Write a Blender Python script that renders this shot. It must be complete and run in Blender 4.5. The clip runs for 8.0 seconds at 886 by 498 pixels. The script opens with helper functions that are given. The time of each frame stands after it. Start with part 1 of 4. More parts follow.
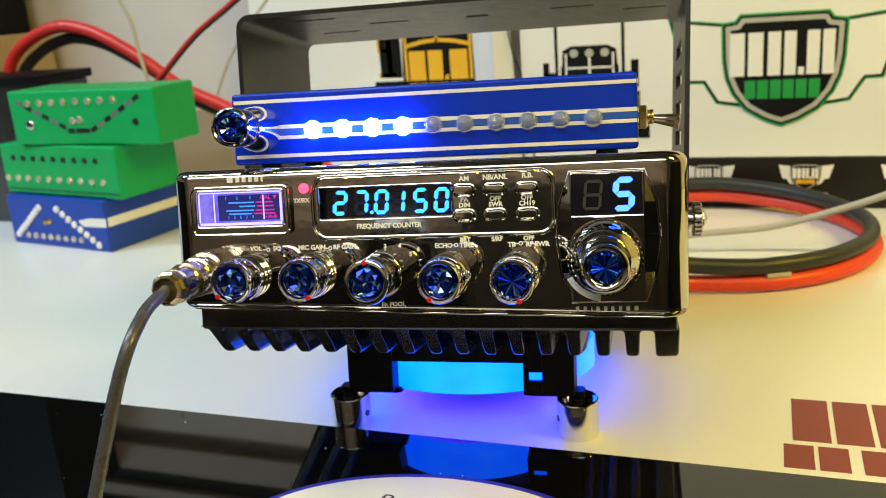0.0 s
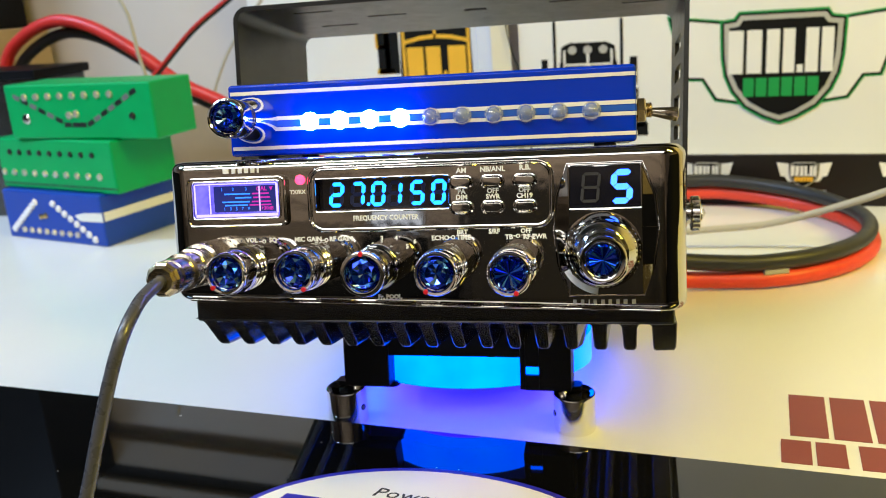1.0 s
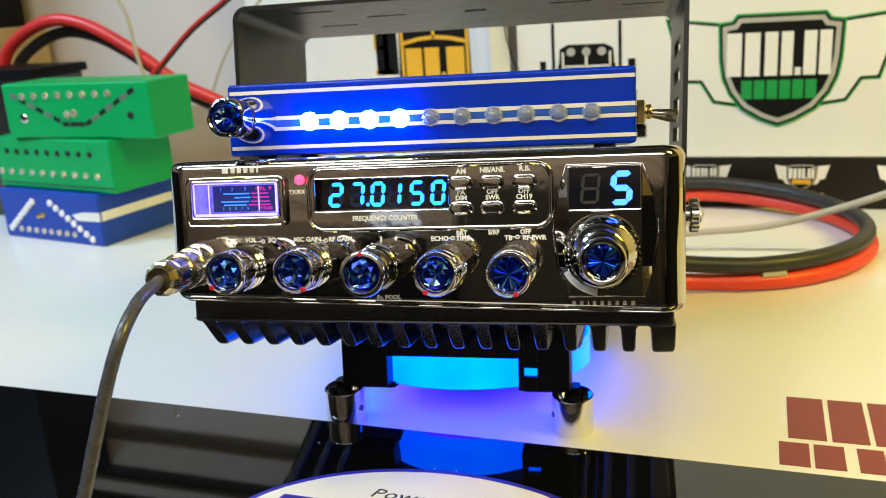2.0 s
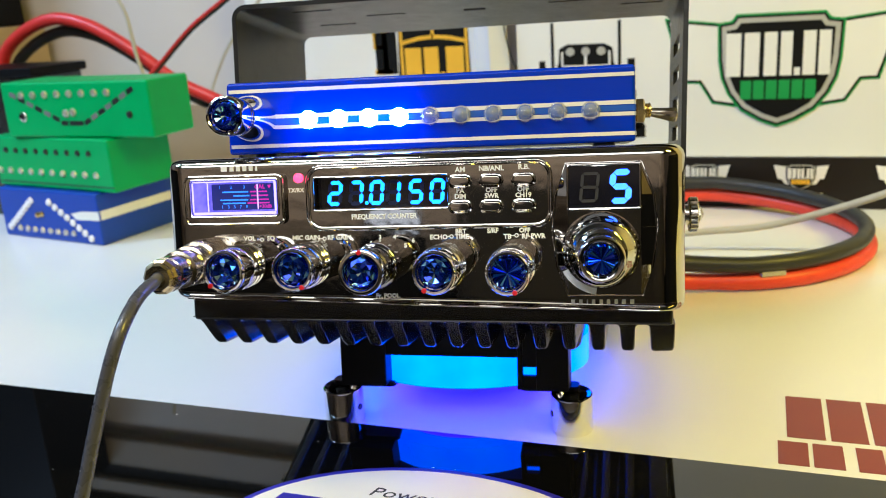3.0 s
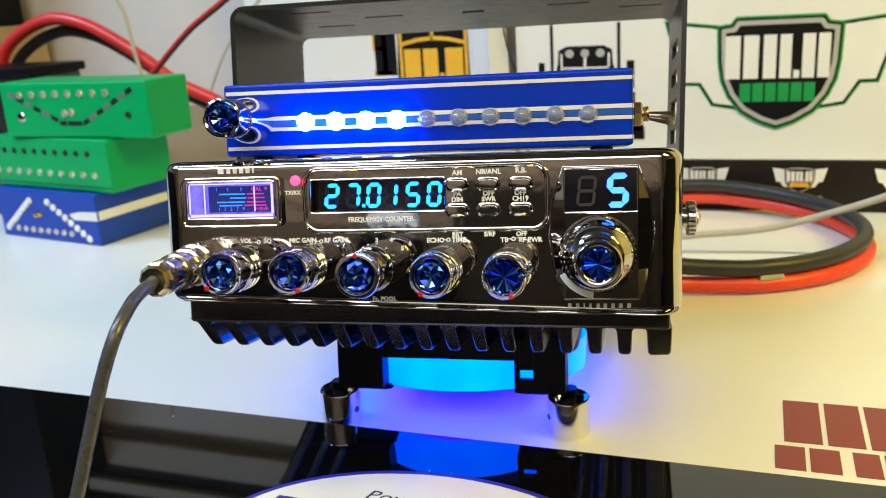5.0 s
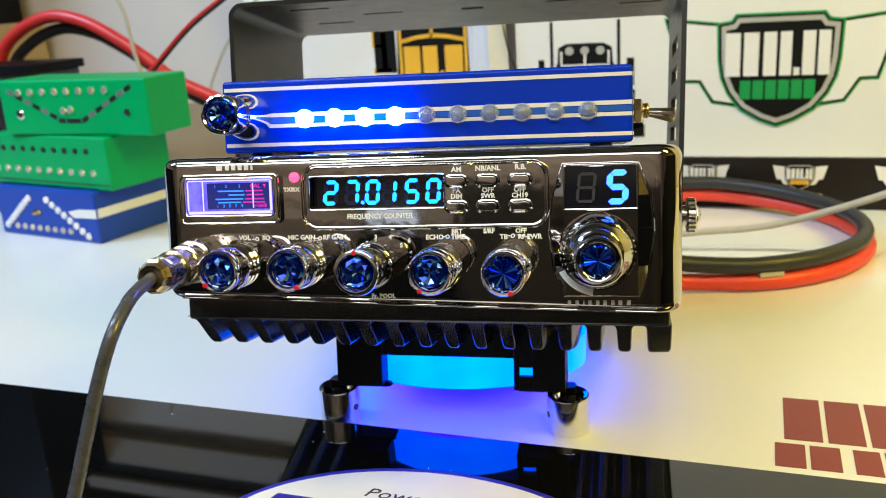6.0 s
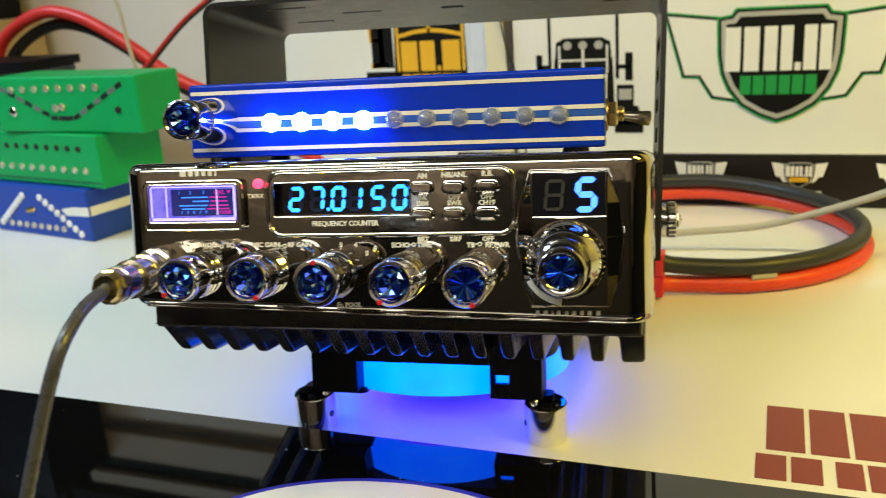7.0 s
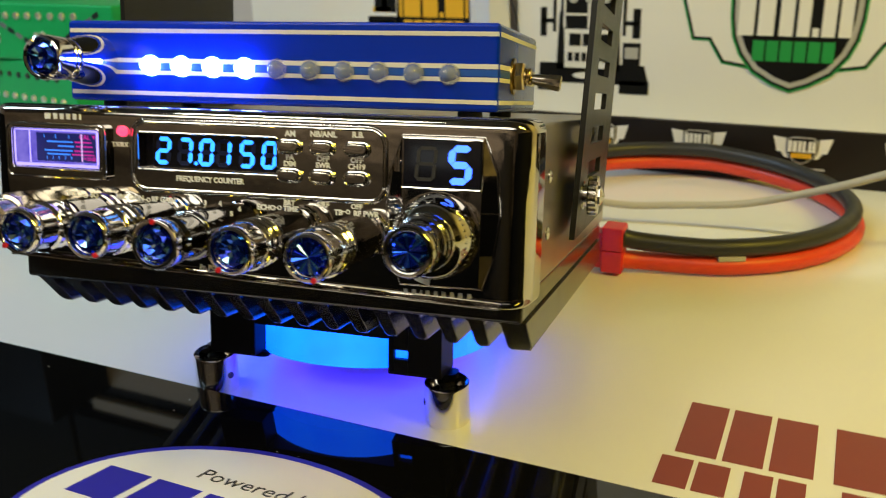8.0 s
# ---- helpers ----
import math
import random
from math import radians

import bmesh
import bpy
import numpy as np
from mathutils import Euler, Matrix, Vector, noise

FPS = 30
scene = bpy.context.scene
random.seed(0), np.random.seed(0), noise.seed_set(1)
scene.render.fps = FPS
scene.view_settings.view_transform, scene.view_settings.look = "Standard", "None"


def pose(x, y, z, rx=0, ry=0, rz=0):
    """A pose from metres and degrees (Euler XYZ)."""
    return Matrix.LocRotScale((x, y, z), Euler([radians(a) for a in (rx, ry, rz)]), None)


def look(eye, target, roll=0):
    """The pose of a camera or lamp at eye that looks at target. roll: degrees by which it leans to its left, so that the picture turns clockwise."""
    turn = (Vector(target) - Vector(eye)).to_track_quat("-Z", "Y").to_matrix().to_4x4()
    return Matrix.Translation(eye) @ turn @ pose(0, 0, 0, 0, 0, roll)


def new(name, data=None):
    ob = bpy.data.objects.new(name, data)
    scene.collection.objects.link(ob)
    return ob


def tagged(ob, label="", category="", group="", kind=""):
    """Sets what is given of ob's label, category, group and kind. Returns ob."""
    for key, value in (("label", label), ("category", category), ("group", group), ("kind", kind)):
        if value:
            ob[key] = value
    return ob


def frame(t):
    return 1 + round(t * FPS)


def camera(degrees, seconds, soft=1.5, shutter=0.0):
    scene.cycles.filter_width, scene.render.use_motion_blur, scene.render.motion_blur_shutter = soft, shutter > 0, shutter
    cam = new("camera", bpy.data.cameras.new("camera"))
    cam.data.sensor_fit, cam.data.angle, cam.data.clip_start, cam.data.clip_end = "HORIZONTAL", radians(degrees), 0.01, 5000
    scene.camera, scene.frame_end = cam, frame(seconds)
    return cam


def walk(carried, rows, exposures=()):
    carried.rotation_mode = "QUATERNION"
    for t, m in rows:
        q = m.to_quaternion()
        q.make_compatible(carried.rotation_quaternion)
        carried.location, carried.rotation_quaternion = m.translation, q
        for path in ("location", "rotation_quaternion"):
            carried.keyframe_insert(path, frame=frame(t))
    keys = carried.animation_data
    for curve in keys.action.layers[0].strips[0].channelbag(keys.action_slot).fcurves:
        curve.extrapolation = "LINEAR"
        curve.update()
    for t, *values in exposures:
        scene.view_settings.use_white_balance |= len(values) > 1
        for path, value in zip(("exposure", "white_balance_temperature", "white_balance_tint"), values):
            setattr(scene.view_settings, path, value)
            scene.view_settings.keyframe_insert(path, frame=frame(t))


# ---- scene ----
cam = camera(53.0, 8.0, soft=0.95, shutter=0.45)
cam.data.dof.use_dof, cam.data.dof.focus_distance, cam.data.dof.aperture_fstop = True, 0.32, 20.0
PATH = [
    (0, (0.1327, -0.3510, 0.2040), (-0.5398, 1.4447, -0.3650), -4.5),
    (0.5, (0.1329, -0.3520, 0.2020), (-0.5406, 1.4436, -0.3670), -4.3),
    (1, (0.1325, -0.3501, 0.2010), (-0.5350, 1.4465, -0.3700), -4.2),
    (1.5, (0.1315, -0.3502, 0.2010), (-0.5313, 1.4482, -0.3690), -4.0),
    (3, (0.1315, -0.3502, 0.2000), (-0.5276, 1.4509, -0.3680), -3.8),
    (3.5, (0.1314, -0.3492, 0.2000), (-0.5258, 1.4522, -0.3670), -3.7),
    (4, (0.1323, -0.3491, 0.2010), (-0.5264, 1.4551, -0.3590), -3.7),
    (4.5, (0.1323, -0.3491, 0.2010), (-0.5270, 1.4530, -0.3630), -3.6),
    (6, (0.1322, -0.3481, 0.2000), (-0.5258, 1.4522, -0.3710), -3.6),
    (6.5, (0.1348, -0.3456, 0.2020), (-0.5393, 1.4478, -0.3700), -3.9),
    (6.6, (0.1366, -0.3475, 0.2034), (-0.5450, 1.4440, -0.3655), -4.2),
    (6.8, (0.1402, -0.3420, 0.2029), (-0.5435, 1.4454, -0.3767), -4.1),
    (7, (0.1459, -0.3334, 0.2028), (-0.5414, 1.4497, -0.3860), -3.85),
    (7.1, (0.1507, -0.3314, 0.2042), (-0.5426, 1.4501, -0.3834), -3.85),
    (7.2, (0.1542, -0.3287, 0.2063), (-0.5407, 1.4483, -0.3930), -3.57),
    (7.3, (0.1578, -0.3252, 0.2082), (-0.5386, 1.4407, -0.4216), -3.27),
    (7.4, (0.1619, -0.3219, 0.2077), (-0.5378, 1.4329, -0.4488), -2.97),
    (7.5, (0.1664, -0.3168, 0.2074), (-0.5358, 1.4259, -0.4772), -2.75),
    (7.6, (0.1709, -0.3103, 0.2053), (-0.5304, 1.4246, -0.5012), -2.43),
    (7.8, (0.1810, -0.2978, 0.2033), (-0.5450, 1.4291, -0.4976), -2.20),
    (8, (0.1931, -0.2838, 0.1990), (-0.5922, 1.4194, -0.4950), -1.3),
]
walk(cam, [(t, look(eye, target, roll)) for t, eye, target, roll in PATH], [
    (0, 0.0, 6500, 10), (0.4, 0.02, 6500, 10), (0.5, 0.12, 5720, 15), (1.0, 0.11, 5850, 15), (1.5, 0.10, 6080, 13),
    (3.0, 0.12, 5700, 15), (3.5, 0.10, 6180, 12), (4.0, 0.11, 5850, 15), (4.5, 0.11, 5850, 15), (6.1, 0.12, 5700, 15), (6.5, 0.13, 6340, 7),
    (6.8, 0.12, 6340, 7), (7.0, -0.05, 6440, 8), (7.2, -0.13, 6560, 8), (7.5, -0.36, 6600, 9), (8.0, -0.41, 6650, 9)])

# ---- light: cool, white and warm strip lamps over the counter, an added fill under the room ceiling ----
world = bpy.data.worlds.new("room_air")
world.use_nodes = True
world.node_tree.nodes["Background"].inputs[0].default_value = (0.30, 0.30, 0.32, 1)
world.node_tree.nodes["Background"].inputs[1].default_value = 0.15
scene.world = world


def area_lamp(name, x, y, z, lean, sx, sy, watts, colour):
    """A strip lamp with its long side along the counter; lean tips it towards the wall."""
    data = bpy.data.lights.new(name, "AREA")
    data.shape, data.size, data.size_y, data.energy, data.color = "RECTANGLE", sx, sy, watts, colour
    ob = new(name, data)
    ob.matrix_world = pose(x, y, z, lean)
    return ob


area_lamp("cool_strip_lamp", -1.25, -0.35, 1.22, 24, 0.75, 0.12, 21.0, (0.51, 0.745, 1.0))
area_lamp("white_strip_lamp", -0.40, -0.35, 1.22, 18, 0.46, 0.10, 4.8, (1.0, 0.95, 0.80))
area_lamp("warm_strip_lamp", 1.22, -0.24, 1.08, 15, 0.85, 0.12, 25.0, (1.0, 0.77, 0.07))
# Unseen fill under the ceiling, added to light the far wall and fronts.
area_lamp("room_fill_lamp", 0.1, -1.70, 1.66, -10, 2.3, 1.3, 47, (1.0, 0.955, 0.80))

# ---- materials ----


def principled(name, colour, rough=0.5, metal=0.0, **more):
    m = bpy.data.materials.new(name)
    m.use_nodes = True
    b = m.node_tree.nodes["Principled BSDF"]
    b.inputs["Base Color"].default_value = (*colour, 1)
    b.inputs["Roughness"].default_value = rough
    b.inputs["Metallic"].default_value = metal
    for key, value in more.items():
        b.inputs[key.replace("_", " ")].default_value = value
    return m


def worn(m, scale=60.0, tint=0.12, rough=0.1, bump=0.0, fine=900.0):
    """Two scales of variation: colour and gloss in blotches, a fine relief."""
    t = m.node_tree
    b = t.nodes["Principled BSDF"]
    co = t.nodes.new("ShaderNodeTexCoord")
    n = t.nodes.new("ShaderNodeTexNoise")
    n.inputs["Scale"].default_value = scale
    n.inputs["Detail"].default_value = 6
    t.links.new(co.outputs["Object"], n.inputs["Vector"])
    base = tuple(b.inputs["Base Color"].default_value)
    mix = t.nodes.new("ShaderNodeMix")
    mix.data_type = "RGBA"
    mix.inputs[6].default_value = tuple(min(1, c * (1 - tint)) for c in base[:3]) + (1,)
    mix.inputs[7].default_value = tuple(min(1, c * (1 + tint)) for c in base[:3]) + (1,)
    t.links.new(n.outputs["Fac"], mix.inputs[0])
    t.links.new(mix.outputs[2], b.inputs["Base Color"])
    f = t.nodes.new("ShaderNodeTexNoise")
    f.inputs["Scale"].default_value = fine
    f.inputs["Detail"].default_value = 3
    t.links.new(co.outputs["Object"], f.inputs["Vector"])
    r = b.inputs["Roughness"].default_value
    mr = t.nodes.new("ShaderNodeMapRange")
    mr.inputs["To Min"].default_value = max(0.02, r - rough)
    mr.inputs["To Max"].default_value = min(1, r + rough)
    t.links.new(n.outputs["Fac"], mr.inputs["Value"])
    t.links.new(mr.outputs["Result"], b.inputs["Roughness"])
    if bump:
        bp = t.nodes.new("ShaderNodeBump")
        bp.inputs["Strength"].default_value = bump
        bp.inputs["Distance"].default_value = 0.0005
        t.links.new(f.outputs["Fac"], bp.inputs["Height"])
        t.links.new(bp.outputs["Normal"], b.inputs["Normal"])
    return m


def grained(m, dark, light, stretch):
    """Wood grain along the boards, broken by broad tone changes."""
    t = m.node_tree
    co, mp, n, ramp = (t.nodes.new(k) for k in ("ShaderNodeTexCoord", "ShaderNodeMapping", "ShaderNodeTexNoise", "ShaderNodeValToRGB"))
    mp.inputs["Scale"].default_value = stretch
    n.inputs["Scale"].default_value, n.inputs["Detail"].default_value, n.inputs["Distortion"].default_value = 2.0, 7.0, 1.2
    e = ramp.color_ramp.elements
    e[0].position, e[0].color = 0.32, (*dark, 1)
    e[1].position, e[1].color = 0.68, (*light, 1)
    t.links.new(co.outputs["Object"], mp.inputs["Vector"])
    t.links.new(mp.outputs["Vector"], n.inputs["Vector"])
    t.links.new(n.outputs["Fac"], ramp.inputs["Fac"])
    t.links.new(ramp.outputs["Color"], t.nodes["Principled BSDF"].inputs["Base Color"])
    return m


def glow(name, colour, strength):
    m = principled(name, (0.02, 0.02, 0.03), 0.25)
    b = m.node_tree.nodes["Principled BSDF"]
    b.inputs["Emission Color"].default_value = (*colour, 1)
    b.inputs["Emission Strength"].default_value = strength
    return m


WHITE_TOP = worn(principled("white_laminate", (0.80, 0.80, 0.77), 0.22), 9, 0.03, 0.05, 0.03)
BLACK_GLASS = worn(principled("black_glass", (0.003, 0.003, 0.003), 0.03, Coat_Weight=0.35), 14, 0.3, 0.01)
MAROON = worn(principled("maroon_vinyl", (0.25, 0.045, 0.035), 0.4), 40, 0.1, 0.05)
STICKER_WHITE = worn(principled("sticker_white", (0.80, 0.78, 0.76), 0.3), 30, 0.02, 0.05)
STICKER_BLUE = worn(principled("sticker_blue", (0.03, 0.025, 0.42), 0.35), 30, 0.08, 0.05)
INK = principled("black_ink", (0.012, 0.012, 0.013), 0.4)
BLACK_CHROME = worn(principled("black_chrome", (0.50, 0.475, 0.45), 0.045, 1.0), 25, 0.06, 0.02, 0.25, 45)
KNOB_BLACK = worn(principled("gloss_black_chrome", (0.24, 0.235, 0.23), 0.06, 1.0), 40, 0.08, 0.02)
CHROME = worn(principled("chrome", (0.84, 0.82, 0.79), 0.075, 1.0), 60, 0.05, 0.03)
DOME_CHROME = worn(principled("smoky_chrome", (0.46, 0.455, 0.45), 0.07, 1.0), 60, 0.06, 0.03, 0.12, 160)
CASE_STEEL = worn(principled("smoked_steel", (0.44, 0.40, 0.335), 0.3, 1.0), 90, 0.08, 0.06, 0.1, 2500)
BLACK_METAL = worn(principled("black_anodised", (0.022, 0.021, 0.019), 0.2, Specular_IOR_Level=1.0), 70, 0.2, 0.08, 0.08)
BRACKET_BLACK = worn(principled("black_powder_coat", (0.010, 0.0095, 0.008), 0.34, Specular_IOR_Level=0.36), 120, 0.2, 0.08, 0.2, 3000)
BLACK_PLASTIC = worn(principled("black_plastic", (0.004, 0.004, 0.005), 0.42, Specular_IOR_Level=0.15), 80, 0.2, 0.1, 0.1)
JEWEL = principled("blue_jewel", (0.012, 0.055, 0.66), 0.05, 0.9, Coat_Weight=0.45, Coat_Roughness=0.03)
WHITE_PRINT = principled("white_print", (0.88, 0.88, 0.88), 0.5)
GREY_PRINT = principled("grey_print", (0.45, 0.45, 0.45), 0.5)
DIM_SLOT = principled("grey_slot", (0.14, 0.14, 0.14), 0.5)
RED_DOT = principled("red_paint", (0.6, 0.01, 0.015), 0.4)
DARK_LENS = principled("smoked_lens", (0.008, 0.008, 0.014), 0.06)
GHOST = principled("unlit_segment", (0.045, 0.045, 0.05), 0.35)
BLUE_PAINT = worn(principled("gloss_blue_paint", (0.002, 0.032, 0.50), 0.16, Specular_IOR_Level=0.3), 30, 0.08, 0.04)
MID_BLUE = principled("mid_blue_tape", (0.02, 0.10, 0.50), 0.3)
STRIPE = worn(principled("white_tape", (0.80, 0.78, 0.70), 0.3), 60, 0.05, 0.05)
LED_CLEAR = principled("milky_led_epoxy", (0.80, 0.84, 0.88), 0.06, Coat_Weight=1.0, Transmission_Weight=0.75)
NICKEL_BRASS = worn(principled("dull_nickel_brass", (0.55, 0.45, 0.27), 0.24, 1.0), 200, 0.15, 0.08)
STUD = worn(principled("pale_nickel_stud", (0.74, 0.68, 0.58), 0.3, 0.8), 200, 0.1, 0.08)
WARM_NICKEL = worn(principled("warm_nickel", (0.68, 0.62, 0.50), 0.18, 1.0), 200, 0.1, 0.08)
BRASS = worn(principled("brass", (0.55, 0.40, 0.17), 0.22, 1.0), 200, 0.15, 0.08)
DARK_STEEL = worn(principled("dull_steel", (0.44, 0.41, 0.35), 0.25, 1.0), 200, 0.1, 0.08)
STEEL = worn(principled("nickel_steel", (0.62, 0.60, 0.56), 0.2, 1.0), 200, 0.1, 0.08)
LIT_BLUE = glow("lit_blue_led", (0.10, 0.20, 1.0), 70.0)
RED_LED = glow("lit_red_led", (1.0, 0.05, 0.13), 3.2)
SEGMENT = glow("lit_segment", (0.02, 0.21, 1.0), 4.8)
SEGMENT_DEEP = glow("lit_deep_segment", (0.03, 0.105, 1.0), 7.5)
VIOLET = glow("violet_backlight", (0.28, 0.24, 0.90), 0.95)
SCALE_BLUE = glow("scale_blue", (0.04, 0.22, 0.95), 1.7)
SCALE_RED = glow("scale_red", (0.80, 0.03, 0.45), 0.85)
SCALE_BACK = glow("scale_backlight", (0.03, 0.045, 0.34), 0.42)
VIOLET_EDGE = glow("violet_edge_light", (0.42, 0.34, 1.0), 2.2)
NAVY_GHOST = principled("dark_blue_segment", (0.016, 0.024, 0.085), 0.3)
NEEDLE = glow("lit_needle", (0.8, 0.5, 1.0), 1.2)
RING_GLOW = glow("blue_light_ring", (0.003, 0.056, 1.0), 6.2)
RING_UNDER = glow("blue_light_underside", (0.05, 0.02, 1.0), 6.0)
GREEN_PAINT = worn(principled("green_powder_coat", (0.003, 0.345, 0.085), 0.45, Specular_IOR_Level=0.3), 60, 0.1, 0.08, 0.1)
BOX_BLUE = worn(principled("blue_enamel", (0.012, 0.055, 0.37), 0.35, Specular_IOR_Level=0.3), 50, 0.1, 0.08)
RED_RUBBER = worn(principled("red_cable_jacket", (0.74, 0.055, 0.02), 0.42), 150, 0.15, 0.08, 0.15)
BLACK_RUBBER = worn(principled("black_cable_jacket", (0.02, 0.02, 0.021), 0.45), 150, 0.25, 0.1, 0.15)
CRIMSON = worn(principled("crimson_cable_jacket", (0.60, 0.030, 0.022), 0.38), 150, 0.15, 0.08, 0.15)
RED_PLASTIC = worn(principled("red_connector_plastic", (0.75, 0.03, 0.035), 0.35), 90, 0.1, 0.06)
CREAM = worn(principled("cream_cable_jacket", (0.46, 0.42, 0.32), 0.5), 150, 0.1, 0.08)
GREY_RUBBER = worn(principled("dark_grey_cable", (0.07, 0.07, 0.08), 0.28), 200, 0.2, 0.1)
BOARD_WHITE = worn(principled("white_board", (0.80, 0.79, 0.76), 0.5), 6, 0.03, 0.08, 0.05)
PAPER = worn(principled("cream_paper", (0.72, 0.66, 0.48), 0.7), 20, 0.06, 0.05)
PAPER_BLUE = worn(principled("pale_blue_paper", (0.62, 0.66, 0.78), 0.7), 20, 0.05, 0.05)
LOGO_GREEN = principled("emblem_green", (0.01, 0.30, 0.06), 0.5)
LOGO_SILVER = worn(principled("emblem_silver", (0.45, 0.44, 0.41), 0.4), 40, 0.1, 0.05)
LOGO_YELLOW = worn(principled("emblem_yellow", (0.80, 0.44, 0.02), 0.5), 40, 0.06, 0.05)
LOGO_BLACK = worn(principled("emblem_black", (0.006, 0.006, 0.006), 0.55, Specular_IOR_Level=0.15), 40, 0.2, 0.05)
STRIP_BLACK = worn(principled("black_banner", (0.012, 0.009, 0.008), 0.5, Specular_IOR_Level=0.25), 25, 0.3, 0.1)
# Broad blotches in the wall colour stand in for its uneven shade.
WALL_PAINT = worn(principled("off_white_wall", (0.60, 0.535, 0.465), 0.75), 5, 0.22, 0.05, 0.2, 200)
WALL_BROWN = principled("brown_wood_wall", (0.40, 0.305, 0.225), 0.6)
grained(WALL_BROWN, (0.15, 0.11, 0.075), (0.55, 0.43, 0.32), (0.8, 0.8, 9.0))
WALL_DARK = principled("dark_brown_wood_wall", (0.10, 0.075, 0.05), 0.6)
grained(WALL_DARK, (0.05, 0.036, 0.024), (0.20, 0.155, 0.11), (0.8, 0.8, 9.0))
CEILING = worn(principled("pale_ceiling", (0.22, 0.215, 0.20), 0.8), 3, 0.2, 0.05)
DARK_WOOD = worn(principled("dark_wood", (0.008, 0.008, 0.007), 0.8, Specular_IOR_Level=0.15), 6, 0.3, 0.1, 0.1, 60)
DARK_BLOCK = worn(principled("dark_block_wood", (0.017, 0.013, 0.010), 0.6), 6, 0.3, 0.1, 0.1, 60)
PANE_GLOW = glow("pane_glow", (0.95, 1.0, 1.0), 0.9)
FLOOR = worn(principled("floor_wood", (0.05, 0.042, 0.035), 0.6), 6, 0.3, 0.1)
SHELF_WOOD = worn(principled("brown_shelf_wood", (0.36, 0.27, 0.16), 0.5), 8, 0.25, 0.1, 0.1, 60)
CARDBOARD = worn(principled("cardboard", (0.42, 0.30, 0.15), 0.8), 15, 0.12, 0.05)

def mottled_glow(m, low, high, scale):
    """Uneven light through the acrylic."""
    t = m.node_tree
    co, n, mix = t.nodes.new("ShaderNodeTexCoord"), t.nodes.new("ShaderNodeTexNoise"), t.nodes.new("ShaderNodeMix")
    mix.data_type = "RGBA"
    mix.inputs[6].default_value, mix.inputs[7].default_value = (*low, 1), (*high, 1)
    n.inputs["Scale"].default_value = scale
    t.links.new(co.outputs["Object"], n.inputs["Vector"])
    ramp = t.nodes.new("ShaderNodeMapRange")
    ramp.inputs["From Min"].default_value, ramp.inputs["From Max"].default_value = 0.3, 0.7
    t.links.new(n.outputs["Fac"], ramp.inputs["Value"])
    t.links.new(ramp.outputs["Result"], mix.inputs[0])
    t.links.new(mix.outputs[2], t.nodes["Principled BSDF"].inputs["Emission Color"])


mottled_glow(RING_GLOW, (0.0, 0.064, 1.0), (0.002, 0.110, 1.0), 28)
mottled_glow(VIOLET, (0.11, 0.08, 0.80), (0.34, 0.27, 1.0), 160)


def painted_sparkle(m):
    """Sparkle put into the colour: a random blue per facet, the palest as glints."""
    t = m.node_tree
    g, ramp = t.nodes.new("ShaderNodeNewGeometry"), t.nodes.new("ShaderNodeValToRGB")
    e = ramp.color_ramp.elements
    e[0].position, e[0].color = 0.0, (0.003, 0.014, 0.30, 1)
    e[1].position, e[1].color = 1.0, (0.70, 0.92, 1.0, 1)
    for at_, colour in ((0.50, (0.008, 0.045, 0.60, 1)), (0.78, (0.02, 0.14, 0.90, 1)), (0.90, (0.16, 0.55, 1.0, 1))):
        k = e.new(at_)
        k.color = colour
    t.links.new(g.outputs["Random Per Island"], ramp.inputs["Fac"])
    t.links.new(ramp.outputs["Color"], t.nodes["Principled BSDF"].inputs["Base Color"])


painted_sparkle(JEWEL)

# ---- mesh helpers: all sizes in millimetres ----


def flat(bm, m):
    bmesh.ops.transform(bm, matrix=m, verts=bm.verts)
    return bm


def join(*bms):
    out = bmesh.new()
    for b in bms:
        me = bpy.data.meshes.new("tmp")
        b.to_mesh(me)
        out.from_mesh(me)
        bpy.data.meshes.remove(me)
        b.free()
    return out


def box(x0, x1, y0, y1, z0, z1, bev=0.0, seg=2):
    bm = bmesh.new()
    bmesh.ops.create_cube(bm, size=1)
    bmesh.ops.transform(bm, matrix=Matrix.Translation(((x0 + x1) / 2, (y0 + y1) / 2, (z0 + z1) / 2)) @ Matrix.Diagonal((x1 - x0, y1 - y0, z1 - z0, 1)), verts=bm.verts)
    if bev:
        bmesh.ops.bevel(bm, geom=bm.edges[:], offset=bev, segments=seg, profile=0.5, affect="EDGES")
    return bm


def plate(points, lo, hi, plane="xz", bev=0.0):
    """A polygon of (u, v), thick from lo to hi across its plane: xz (depth y) or xy (depth z) or yz (depth x)."""
    put = {"xz": lambda u, v, d: (u, d, v), "xy": lambda u, v, d: (u, v, d), "yz": lambda u, v, d: (d, u, v)}[plane]
    bm = bmesh.new()
    a = [bm.verts.new(put(u, v, lo)) for u, v in points]
    b = [bm.verts.new(put(u, v, hi)) for u, v in points]
    bm.faces.new(a)
    bm.faces.new(b[::-1])
    n = len(points)
    for i in range(n):
        bm.faces.new((a[i], b[i], b[(i + 1) % n], a[(i + 1) % n]))
    bmesh.ops.recalc_face_normals(bm, faces=bm.faces)
    if bev:
        bmesh.ops.bevel(bm, geom=bm.edges[:], offset=bev, segments=2, profile=0.5, affect="EDGES")
    return bm


